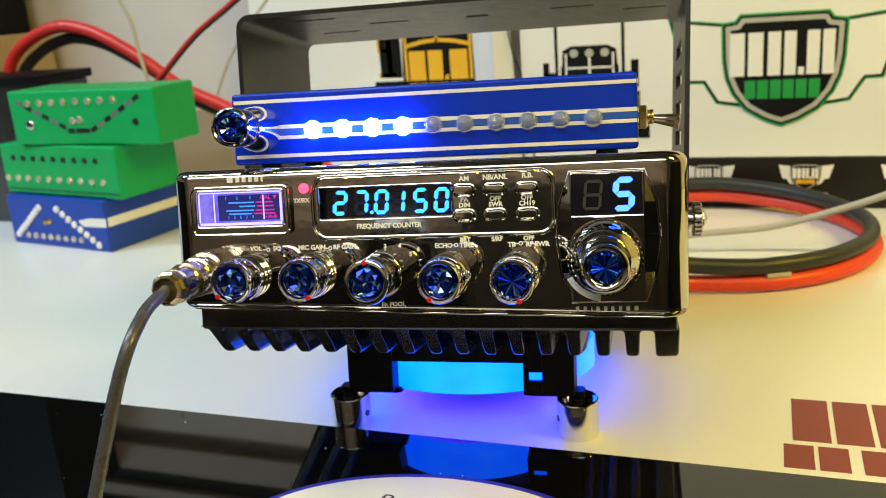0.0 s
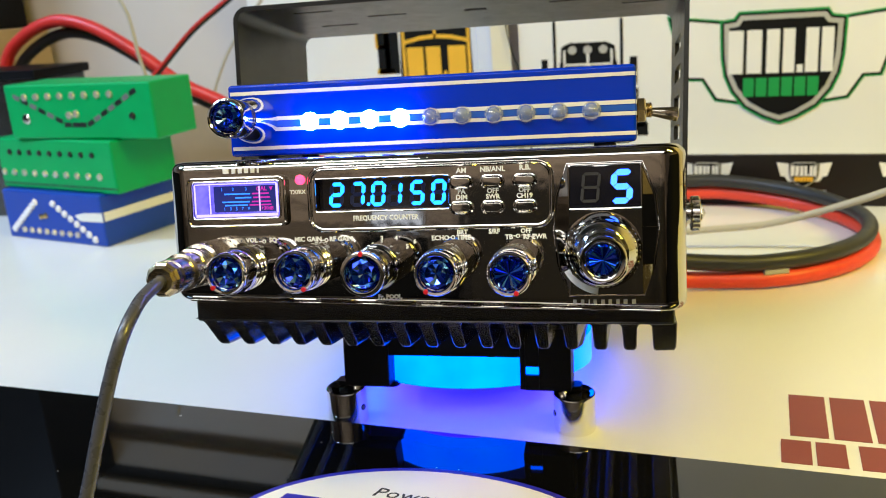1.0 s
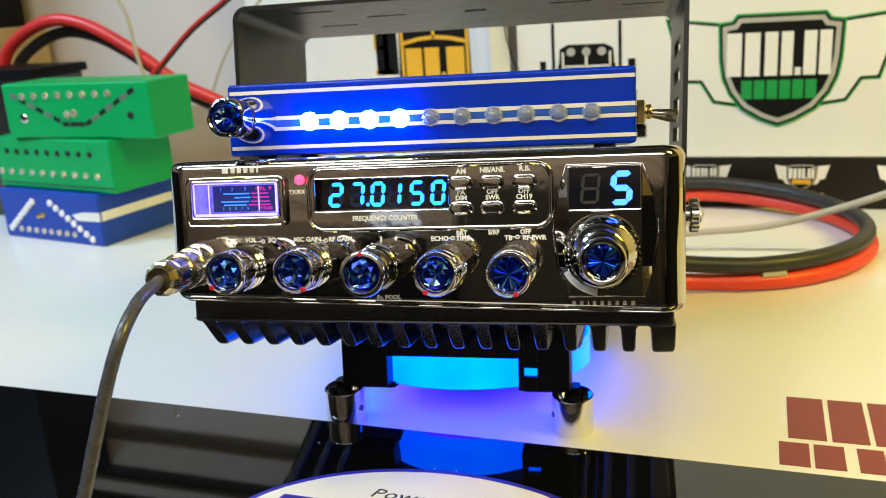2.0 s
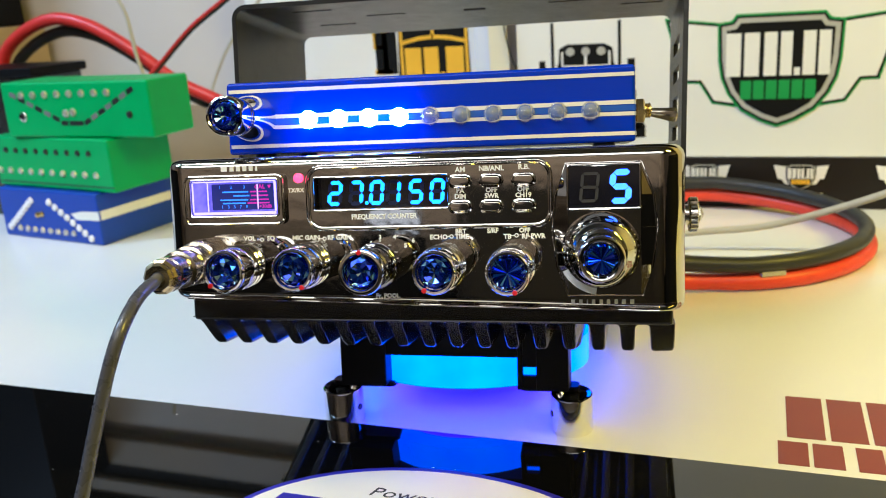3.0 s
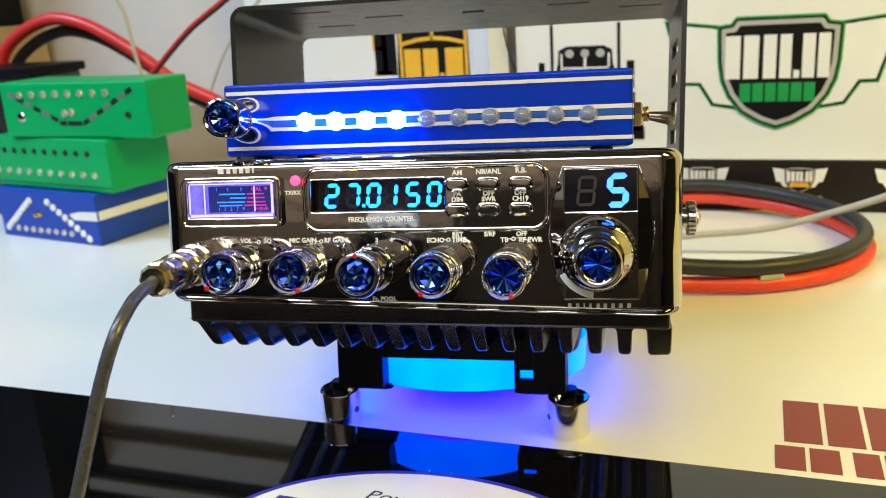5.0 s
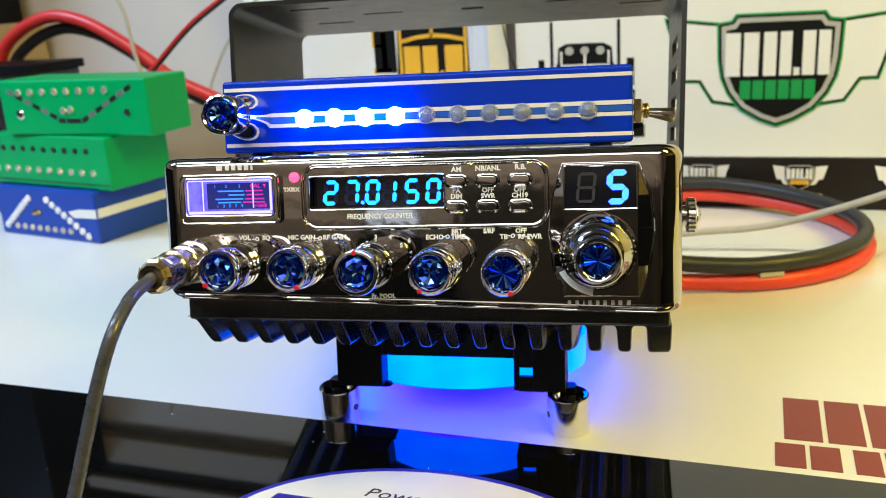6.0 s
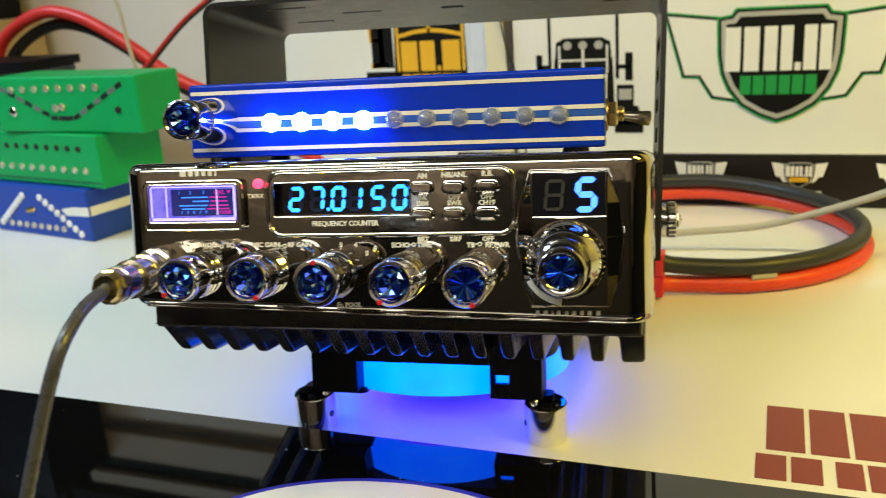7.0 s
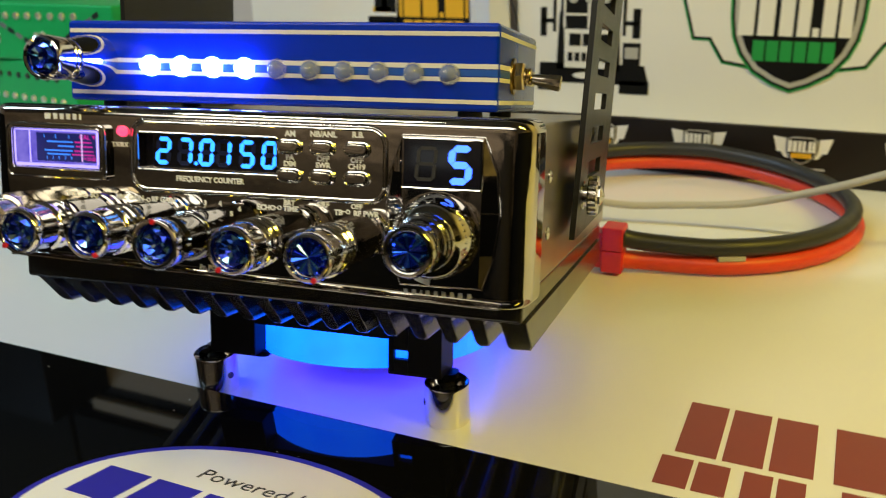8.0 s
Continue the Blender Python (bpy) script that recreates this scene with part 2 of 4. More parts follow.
def rounded(x0, x1, z0, z1, r, n=6):
    pts = []
    for cx, cz, a0 in ((x1 - r, z1 - r, 0), (x0 + r, z1 - r, 90), (x0 + r, z0 + r, 180), (x1 - r, z0 + r, 270)):
        for i in range(n + 1):
            a = radians(a0 + 90 * i / n)
            pts.append((cx + r * math.cos(a), cz + r * math.sin(a)))
    return pts


def oval(cx, cz, a, b, n=64):
    return [(cx + a * math.cos(2 * math.pi * i / n), cz + b * math.sin(2 * math.pi * i / n)) for i in range(n)]


def frame_plate(outer, inner, lo, hi, plane="xz"):
    """A flat ring between two outlines with the same number of points."""
    put = {"xz": lambda u, v, d: (u, d, v), "xy": lambda u, v, d: (u, v, d), "yz": lambda u, v, d: (d, u, v)}[plane]
    bm = bmesh.new()
    rows = [[bm.verts.new(put(u, v, d)) for u, v in ring] for ring, d in ((outer, lo), (outer, hi), (inner, hi), (inner, lo))]
    n = len(outer)
    for k in range(4):
        for i in range(n):
            bm.faces.new((rows[k][i], rows[k][(i + 1) % n], rows[(k + 1) % 4][(i + 1) % n], rows[(k + 1) % 4][i]))
    bmesh.ops.recalc_face_normals(bm, faces=bm.faces)
    return bm


def lathe(profile, n=48):
    """Turns (radius, along) about the axis -y: 'along' grows towards the viewer."""
    bm = bmesh.new()
    rings = []
    for r, a in profile:
        if r < 1e-6:
            rings.append([bm.verts.new((0, -a, 0))])
        else:
            rings.append([bm.verts.new((r * math.cos(2 * math.pi * i / n), -a, r * math.sin(2 * math.pi * i / n))) for i in range(n)])
    for p, q in zip(rings, rings[1:]):
        for i in range(n):
            j = (i + 1) % n
            if len(p) == 1 and len(q) == 1:
                continue
            if len(p) == 1:
                bm.faces.new((p[0], q[i], q[j]))
            elif len(q) == 1:
                bm.faces.new((p[i], q[0], p[j]))
            else:
                bm.faces.new((p[i], q[i], q[j], p[j]))
    bmesh.ops.recalc_face_normals(bm, faces=bm.faces)
    return bm


def gem(r, depth, n=11):
    """A brilliant-cut round jewel facing -y: a sunken star inside two crowns of small facets."""
    rnd = random.Random(int(r * 100) + n)
    bm = bmesh.new()
    rings = []
    for k, (share, high) in enumerate(((0.30, 0.45), (0.62, 0.95), (0.84, 0.60), (1.0, 0.05))):
        turn = 0.5 * (k % 2)
        rings.append([bm.verts.new((r * share * math.cos(2 * math.pi * (i + turn) / n), -depth * (high + rnd.uniform(-0.14, 0.14) * (share < 1)), r * share * math.sin(2 * math.pi * (i + turn) / n))) for i in range(n)])
    mid = bm.verts.new((0, -depth * 0.25, 0))
    for i in range(n):
        bm.faces.new((mid, rings[0][i], rings[0][(i + 1) % n]))
    for k in range(3):
        for i in range(n):
            j = (i + 1) % n
            p, q = rings[k], rings[k + 1]
            if k % 2 == 0:
                bm.faces.new((p[i], q[i], p[j]))
                bm.faces.new((p[j], q[i], q[j]))
            else:
                bm.faces.new((p[i], q[i], q[j]))
                bm.faces.new((p[i], q[j], p[j]))
    bmesh.ops.recalc_face_normals(bm, faces=bm.faces)
    bmesh.ops.split_edges(bm, edges=bm.edges[:])
    return bm


def star_gem(r, depth, n=20):
    """A round jewel cut in narrow uneven rays from a sunken middle, facing -y."""
    rnd = random.Random(n)
    bm = bmesh.new()
    turns = [math.pi * (i + rnd.uniform(-0.35, 0.35)) / n for i in range(2 * n)]
    mid = bm.verts.new((0, -depth * 0.3, 0))
    a = [bm.verts.new((r * 0.8 * math.cos(g), -depth * rnd.uniform(0.3, 1.0), r * 0.8 * math.sin(g))) for g in turns]
    b = [bm.verts.new((r * math.cos(g), 0.1, r * math.sin(g))) for g in turns]
    for i in range(2 * n):
        j = (i + 1) % (2 * n)
        bm.faces.new((mid, a[i], a[j]))
        bm.faces.new((a[i], b[i], b[j]))
        bm.faces.new((a[i], b[j], a[j]))
    bmesh.ops.recalc_face_normals(bm, faces=bm.faces)
    bmesh.ops.split_edges(bm, edges=bm.edges[:])
    return bm


def smooth_line(points, steps=10):
    pts = [Vector(p) for p in points]
    out = []
    for i in range(len(pts) - 1):
        p0, p1, p2, p3 = pts[max(i - 1, 0)], pts[i], pts[i + 1], pts[min(i + 2, len(pts) - 1)]
        for k in range(steps):
            t = k / steps
            out.append(0.5 * (2 * p1 + (p2 - p0) * t + (2 * p0 - 5 * p1 + 4 * p2 - p3) * t * t + (3 * p1 - p0 - 3 * p2 + p3) * t ** 3))
    return out + [pts[-1]]


def tube(points, r, n=14, steps=10):
    line = smooth_line(points, steps)
    bm = bmesh.new()
    up, rings = Vector((0.13, 0.21, 0.97)), []
    for i, p in enumerate(line):
        d = (line[min(i + 1, len(line) - 1)] - line[max(i - 1, 0)]).normalized()
        side = d.cross(up).normalized()
        up = side.cross(d).normalized()
        rings.append([bm.verts.new(p + r * (math.cos(2 * math.pi * k / n) * side + math.sin(2 * math.pi * k / n) * up)) for k in range(n)])
    for p, q in zip(rings, rings[1:]):
        for k in range(n):
            bm.faces.new((p[k], p[(k + 1) % n], q[(k + 1) % n], q[k]))
    bm.faces.new(rings[0][::-1])
    bm.faces.new(rings[-1])
    bmesh.ops.recalc_face_normals(bm, faces=bm.faces)
    return bm


def rim(points, r, y, n=8):
    """A round bead along a closed outline in the xz plane."""
    bm = bmesh.new()
    pts = [Vector((u, y, v)) for u, v in points]
    m, rings = len(pts), []
    for i in range(m):
        d = (pts[(i + 1) % m] - pts[i - 1]).normalized()
        side = d.cross(Vector((0, 1, 0)))
        rings.append([bm.verts.new(pts[i] + r * (math.cos(2 * math.pi * k / n) * side + math.sin(2 * math.pi * k / n) * Vector((0, 1, 0)))) for k in range(n)])
    for i in range(m):
        p, q = rings[i], rings[(i + 1) % m]
        for k in range(n):
            bm.faces.new((p[k], p[(k + 1) % n], q[(k + 1) % n], q[k]))
    bmesh.ops.recalc_face_normals(bm, faces=bm.faces)
    return bm


def text(body, x, z, height, align="CENTER", shear=0.0, bold=0.0, width=0.0):
    """Lettering in the xz plane facing -y, capitals 'height' high, centred on z; width: its whole length."""
    cu = bpy.data.curves.new("tmp", "FONT")
    cu.body, cu.size, cu.align_x, cu.align_y, cu.shear, cu.offset = body, height / 0.69, align, "CENTER", shear, bold
    cu.extrude, cu.resolution_u = 0.06, 2
    ob = new("tmp", cu)
    me = bpy.data.meshes.new_from_object(ob.evaluated_get(bpy.context.evaluated_depsgraph_get()))
    bm = bmesh.new()
    bm.from_mesh(me)
    bpy.data.objects.remove(ob)
    bpy.data.curves.remove(cu)
    bpy.data.meshes.remove(me)
    if width:
        us = [v.co.x for v in bm.verts]
        flat(bm, Matrix.Scale(width / (max(us) - min(us)), 4, (1, 0, 0)))
    return flat(bm, Matrix.Translation((x, 0, z)) @ Matrix.Rotation(radians(90), 4, "X"))


def part(name, bm, material, parent=None, label="", smooth=35):
    """Links a mesh given in millimetres as one object under a thing or a part."""
    bmesh.ops.transform(bm, matrix=Matrix.Scale(0.001, 4), verts=bm.verts)
    me = bpy.data.meshes.new(name)
    bm.to_mesh(me)
    bm.free()
    if smooth:
        me.polygons.foreach_set("use_smooth", [True] * len(me.polygons))
        me.set_sharp_from_angle(angle=radians(smooth))
    me.materials.append(material)
    ob = new(name, me)
    ob.parent = parent
    if smooth and smooth < 60:
        wn = ob.modifiers.new("even_shading", "WEIGHTED_NORMAL")
        wn.keep_sharp, wn.weight = True, 80
    return tagged(ob, label)


def thing(name, m, label, category, group="", kind=""):
    ob = new(name)
    ob.empty_display_size = 0.02
    ob.matrix_world = m
    return tagged(ob, label, category, group, kind)


def at(bm, x=0, y=0, z=0):
    return flat(bm, Matrix.Translation((x, y, z)))


def cut(bm, *holes):
    """The solid with the given solids taken out of it."""
    obs = []
    for b in (bm, *holes):
        me = bpy.data.meshes.new("tmp")
        b.to_mesh(me)
        b.free()
        obs.append(new("tmp", me))
    for o in obs[1:]:
        mod = obs[0].modifiers.new("hole", "BOOLEAN")
        mod.operation, mod.solver, mod.object = "DIFFERENCE", "EXACT", o
    me = bpy.data.meshes.new_from_object(obs[0].evaluated_get(bpy.context.evaluated_depsgraph_get()))
    out = bmesh.new()
    out.from_mesh(me)
    bpy.data.meshes.remove(me)
    for o in obs:
        data = o.data
        bpy.data.objects.remove(o)
        bpy.data.meshes.remove(data)
    return out

# ---- the room ----
def slab(name, x0, x1, y0, y1, z0, z1, material, label):
    return tagged(part(name, box(x0, x1, y0, y1, z0, z1), material, None, label, 0), kind="structure")


slab("floor", -2200, 2200, -2400, 700, -800, -760, FLOOR, "dark wooden floor of the shop room")
slab("ceiling", -2240, 2240, -2440, 740, 1700, 1740, CEILING, "grey ceiling of the shop room")
slab("wall_north", -2200, 2200, 560, 600, -760, 1700, WALL_PAINT, "off-white painted wall behind the counter")
south = slab("wall_south", -2240, -210, -2440, -2400, 360, 1700, WALL_BROWN, "brown wooden wall facing the counter")
for a, b, c, d in ((-60, 2240, 360, 1700), (-210, -60, 450, 1700), (-210, -60, 360, 382)):
    part("wall_piece", box(a, b, -2440, -2400, c, d), WALL_BROWN, south, "", 0)
# Unseen dark and brown panels, added so the chrome mirrors a dark lower room.
dark_lower_wall = slab("dark_lower_wall", -230, -40, -2440, -2390, -760, 360, DARK_WOOD, "unseen dark lower wall, added for the panel's dark reflection")
for a, b in ((-2240, -231), (-39, 2240)):
    part("dark_lower_panel", box(a, b, -2440, -2390, -760, 215, 3), DARK_WOOD, dark_lower_wall, "", 0)
    part("brown_band", box(a, b, -2440, -2392, 217, 398, 3), WALL_DARK, dark_lower_wall, "brown band added for the panel's brown reflection", 0)
for a, b in ((-2210, -2192), (2192, 2210)):
    part("dark_lower_panel", box(a, b, -2388, 540, -760, 430, 3), DARK_WOOD, dark_lower_wall, "", 0)
# Unseen glowing pane, added where the front panel mirrors a bright patch.
pane = slab("glow_pane", -210, -60, -2436, -2434, 382, 450, PANE_GLOW, "unseen glowing pane, added for the bright patch mirrored in the panel")
for a, b, c, d in ((-216, -54, 376, 385), (-216, -54, 447, 456), (-216, -207, 376, 456), (-63, -54, 376, 456)):
    part("pane_border", box(a, b, -2402, -2388, c, d, 1), DARK_WOOD, pane, "", 0)
# Unseen block, added to darken what the right of the front panel mirrors.
cabinet = thing("dark_reflection_block", Matrix(), "unseen dark wooden block, added for the panel's dark reflection", "cabinet")
part("body", box(60, 1500, -2380, -2000, -759, 455, 4), DARK_BLOCK, cabinet, "dark wooden body")
for a, b in ((70, 540), (550, 1020), (1030, 1490)):
    part("door", box(a, b, -2000, -1982, -690, 445, 3), DARK_BLOCK, cabinet, "front slab of the added dark block")
slab("wall_east", 2200, 2240, -2400, 700, -760, 1700, WALL_DARK, "brown wooden side wall")
slab("wall_west", -2240, -2200, -2400, 700, -760, 1700, WALL_BROWN, "brown wooden side wall")

# ---- the counter ----
counter = thing("counter", Matrix(), "white laminate shop counter with a black base", "counter")
part("worktop", box(-1500, 1500, -262, 556, -38, 0, 0.6), WHITE_TOP, counter, "white laminate worktop")
glass = thing("glass_plate", Matrix(), "glossy black glass plate lying along the counter front", "glass plate")
part("pane", box(-1480, 1480, -258, -8.6, 0.05, 5.0, 1.6, 3), BLACK_GLASS, glass)
part("cabinet", box(-1480, 1480, -240, 540, -760, -38.5, 2), BLACK_PLASTIC, counter, "black base")


def bars(names, spans, z0, z1, plane, lo, hi, material, parent, slant=0.0):
    for a, b in spans:
        part(names, plate([(a, z0), (b, z0), (b + slant, z1), (a + slant, z1)], lo, hi, plane), material, parent, "", 0)


# maroon vinyl mark on the worktop, as plain bars
mark = thing("vinyl_mark", pose(0.1485, 0.0275, 0.0), "maroon vinyl lettering bars stuck on the white worktop", "vinyl mark")
bars("vinyl_bar", ((0, 15.8), (18, 33), (35.2, 51), (58, 78.5), (81, 103), (112, 135), (137.5, 160)), 0, 41, "xy", 0.05, 0.25, MAROON, mark)
bars("vinyl_bar", ((-4, 8.2), (10, 22), (27, 37.4), (39.2, 49), (61, 72.4), (74.2, 85), (90, 100.4), (102.2, 112), (117, 127.6), (129.4, 140)), -24, -4, "xy", 0.05, 0.25, MAROON, mark)

# oval sticker on the black glass
sticker = thing("oval_sticker", pose(0.0183, -0.0990, 0.005), "white oval sticker with a blue rim on black glass", "sticker")
part("rim", plate(oval(0, 0, 84.2, 58.6, 96), 0.0, 0.15, "xy"), STICKER_BLUE, sticker, "blue printed rim")
part("face", plate(oval(0, 0, 81.4, 56, 96), 0.1, 0.3, "xy"), STICKER_WHITE, sticker, "white printed face")
powered = flat(text("Powered by", 0, 0, 6.0, shear=0.22, width=53), Matrix.Translation((-4.0, 35.6, 0.34)) @ Matrix.Rotation(radians(-90), 4, "X"))
part("lettering", powered, INK, sticker, "black slanted words", 0)
bars("brand_bar", ((-70, -50), (-46.5, -26.5), (-23, -3), (1, 21), (25, 45), (49, 67)), 8, 26.6, "xy", 0.28, 0.42, STICKER_BLUE, sticker, 5)

# ---- light stand under the transceiver ----
stand = thing("light_stand", pose(0.0014, 0.0065, 0.0, 0, 0, 7.5), "black round stand with a glowing blue ring on chrome feet", "display stand")
TIP = Matrix.Translation((0, 0, 18.2)) @ Matrix.Rotation(radians(-9.0), 4, "X")


def stand_foot(x, name="foot"):
    prof = [(0, 14.0), (5.8, 14.2), (7.2, 17.6), (8.8, 18.4), (9.4, 18.0), (9.6, 17.2), (9.6, 0.8), (9.2, 0.05), (0, 0.05)]
    f = part(name, at(flat(lathe(prof), Matrix.Rotation(radians(-90), 4, "X")), x, 1.9, 0), CHROME, stand, "short chrome pillar foot")
    part("screw", at(flat(lathe([(1.5, -0.4), (1.5, 0.25), (1.0, 0.4), (0, 0.2)], 16), Matrix.Rotation(radians(70 if x < 0 else -70), 4, "Z")), x + (9.0 if x < 0 else -9.0), -1.4, 9), BLACK_METAL, f)
    part("bolt", at(flat(lathe([(0, 17.6), (2.6, 17.4), (3.4, 16.8), (3.4, 13.6), (0, 13.6)], 18), Matrix.Rotation(radians(-90), 4, "X")), x, 1.9, 0), BLACK_METAL, f, "black socket bolt")


stand_foot(-54.8)
stand_foot(54.8)


def arc_band(r0, r1, z0, z1, a0, a1, n, cy=57.0):
    outer = [(r1 * math.cos(radians(a0 + (a1 - a0) * i / n)), cy + r1 * math.sin(radians(a0 + (a1 - a0) * i / n))) for i in range(n + 1)]
    inner = [(r0 * math.cos(radians(a0 + (a1 - a0) * i / n)), cy + r0 * math.sin(radians(a0 + (a1 - a0) * i / n))) for i in range(n + 1)]
    return plate(outer + inner[::-1], z0, z1, "xy")


ring = part("light_ring", flat(arc_band(50, 60, 2.0, 17.5, 0, 359.9, 96), TIP), RING_GLOW, stand, "glowing blue acrylic ring")
part("underside", flat(arc_band(34, 52, 1.2, 1.9, 0, 359.9, 64), TIP), RING_UNDER, ring, "blue light strip underneath")
part("cap_plate", flat(plate(rounded(-58, 58, -4, 118, 30, 10), 17.6, 31.0, "xy"), TIP), BLACK_PLASTIC, stand, "black cap plate")
for x in (-44, 44):
    part("rubber_pad", flat(box(x - 12, x + 12, 2, 18, 31.0, 33.4, 0.6), TIP), BLACK_RUBBER, stand, "black rubber pad")
part("hub", flat(at(plate(oval(0, 0, 33, 33, 48), 1.0, 17.5, "xy"), 0, 57, 0), TIP), BLACK_PLASTIC, stand, "black hub")
for sx in (-1, 1):
    for yb in (0, 96):
        x0, x1 = (-53, -31) if sx < 0 else (30.8, 54)
        if yb == 0:
            if sx > 0:
                block = join(box(30.8, 33.4, -4.5, 14, 2.6, 31, 0.5), box(39.4, 54, -4.5, 14, 2.6, 31, 0.5), box(33.3, 39.5, -4.5, 10, 2.6, 9.4, 0.3), box(33.3, 39.5, -4.5, 10, 13.4, 31, 0.3))
            else:
                block = box(x0, x1, -4.5, 14, 2.6, 31, 0.6)
            if sx > 0:
                # Added glow tab: stands for the ring showing through the opening.
                part("ring_glow_tab", flat(box(33.2, 39.6, -2.0, -1.4, 9.2, 13.6), TIP), RING_GLOW, stand, "glowing blue tab added for the ring behind the opening", 0)
            part("corner_block", flat(block, TIP), BLACK_PLASTIC, stand, "black corner block")
            part("foot_tab", flat(plate(rounded(-60 if sx < 0 else 31, -29 if sx < 0 else 58, 2.0, 12, 3), 0.4, 2.8, "xy"), TIP), BLACK_PLASTIC, stand, "black foot tab")
        else:
            part("corner_block", flat(box(x0, x1, yb, yb + 18, 0.4, 17.5, 0.6), TIP), BLACK_PLASTIC, stand, "black corner block")

# ---- the transceiver ----
def skewed(bm, k=0.042, y0=17.0):
    """The body behind the panel runs slightly askew."""
    for v in bm.verts:
        v.co.x += k * (v.co.y - y0)
    return bm


RADIO = pose(0.00928, -0.0537, 0.083, 0, 0, 9.8) @ pose(0, 0, 0, -11.0)
radio = thing("radio_transceiver", RADIO, "black-chrome mobile radio transceiver with blue displays and jewelled knobs", "radio")
def tilted(bm, lift, fall, below=8.0):
    """The lower edge runs slightly askew: lifted, and falling towards +x."""
    for v in bm.verts:
        if v.co.z < below:
            v.co.z += lift - fall * v.co.x / 96.0
    return bm


part("case", skewed(box(-96.5, 99.2, 13.0, 216, 0.4, 57.4, 1.2)), CASE_STEEL, radio, "grey-brown steel case")

# front panel: a bevelled slab with a raised lip
slab_front = box(-98.5, 102.4, -3.0, 13.5, 0.2, 58.8)
upright = [e for e in slab_front.edges if all(v.co.y < 0 for v in e.verts) and abs(e.verts[0].co.x - e.verts[1].co.x) < 1]
bmesh.ops.bevel(slab_front, geom=upright, offset=9.0, segments=12, profile=0.5, affect="EDGES")
level = [e for e in slab_front.edges if abs(e.verts[0].co.z - e.verts[1].co.z) < 0.1 and not all(v.co.y > 13 for v in e.verts)]
bmesh.ops.bevel(slab_front, geom=level, offset=4.4, segments=8, profile=0.5, affect="EDGES")
for v in slab_front.verts:  # the side leans in towards the front
    if v.co.x > 80:
        v.co.x -= 0.10 * (13.5 - v.co.y)
slab_front = tilted(slab_front, 0.3, 3.0)
slab_front = cut(slab_front, plate(rounded(-36.4, 15.2, 37.9, 50.0, 0.8), -8, 2.2), plate(rounded(-85.4, -50.5, 36.8, 50.0, 0.8), -8, 0.6))
panel = part("front_panel", slab_front, BLACK_CHROME, radio, "mirror black-chrome front panel")
part("lower_bead", tilted(box(-90.5, 92.0, -3.3, 2.0, 0.6, 1.4, 0.35), 0.3, 3.0), BLACK_CHROME, panel, "thin bright lower bead")

# cooling block
sink = part("heat_sink", tilted(skewed(box(-94, 98.0, 9, 214, -8.9, 0.6, 1.5, 3)), 0.8, 1.2), BLACK_METAL, radio, "black anodised heat sink")
for i in range(17):
    x = 92.4 - 11.45 * i
    side = [(5.72, -8.8)] + [(5.73 - 2.9 * math.sin(radians(a)), -11.8 + 2.9 * math.cos(radians(a))) for a in (15, 30, 45, 60, 75, 90)] + [(2.6, -20.4), (2.3, -21.8), (1.5, -22.6)]
    outer_side = [(6.4, -8.8), (6.4, -20.6), (5.6, -22.2)] if i == 0 else side
    outline = [(x - u, v) for u, v in side] + [(x + u, v) for u, v in outer_side[::-1]]
    fin = plate(outline, 12.1, 213.5)
    inner = [(u + (0.5 if u < x else -0.5), v + (0.5 if v < -20 else 0.0)) for u, v in outline]
    front = [fin.verts.new((u, 11.5, v)) for u, v in inner]
    fin.verts.ensure_lookup_table()
    ring_v = list(fin.verts)[:len(outline)]
    fin.faces.remove([f for f in fin.faces if all(abs(v.co.y - 12.1) < 1e-4 for v in f.verts)][0])
    fin.faces.new(front)
    for k in range(len(outline)):
        fin.faces.new((ring_v[k], ring_v[(k + 1) % len(outline)], front[(k + 1) % len(outline)], front[k]))
    bmesh.ops.recalc_face_normals(fin, faces=fin.faces)
    for v in fin.verts:
        if v.co.y < 100:
            v.co.y += max(0.0, -8.0 - v.co.z) * 1.05
    part("fin", tilted(skewed(fin), 1.1, 1.6), BLACK_METAL, sink, "", 50)

F = -3.0  # the panel's face


# signal meter
meter = part("signal_meter", frame_plate(rounded(-88.4, -47.6, 32.8, 52.4, 2.4), rounded(-85.6, -50.4, 36.6, 50.2, 1.0), F - 2.2, F + 0.5), BLACK_CHROME, radio, "chrome-framed signal meter")
part("backlit_lens", frame_plate(rounded(-85.3, -50.6, 36.9, 49.9, 0.8), rounded(-78.4, -51.8, 38.6, 48.8, 0.5), F - 1.8, F + 3.4), VIOLET, meter, "violet backlit lens")
MD = F + 1.2  # the sunken dial
dial = part("dial", plate(rounded(-78.6, -51.6, 38.4, 49, 0.4), MD, MD + 0.6), SCALE_BACK, meter, "dark dial")
for z, a, b in ((45.6, -74, -63.4), (44.1, -69.5, -63.0), (42.5, -75, -63.6), (41.2, -74, -64.6)):
    part("scale_bar", box(a, b, MD - 0.2, MD - 0.02, z - 0.28, z + 0.28), SCALE_BLUE, dial, "", 0)
    part("scale_bar", box(b + 0.8, -54.6 - (z - 40) * 0.2, MD - 0.2, MD - 0.02, z - 0.28, z + 0.28), SCALE_RED, dial, "", 0)
for k, word in enumerate("13579"):
    part("scale_number", at(text(word, -74.2 + 2.5 * k, 39.8, 1.2), 0, MD - 0.1), SCALE_BLUE, dial, "", 0)
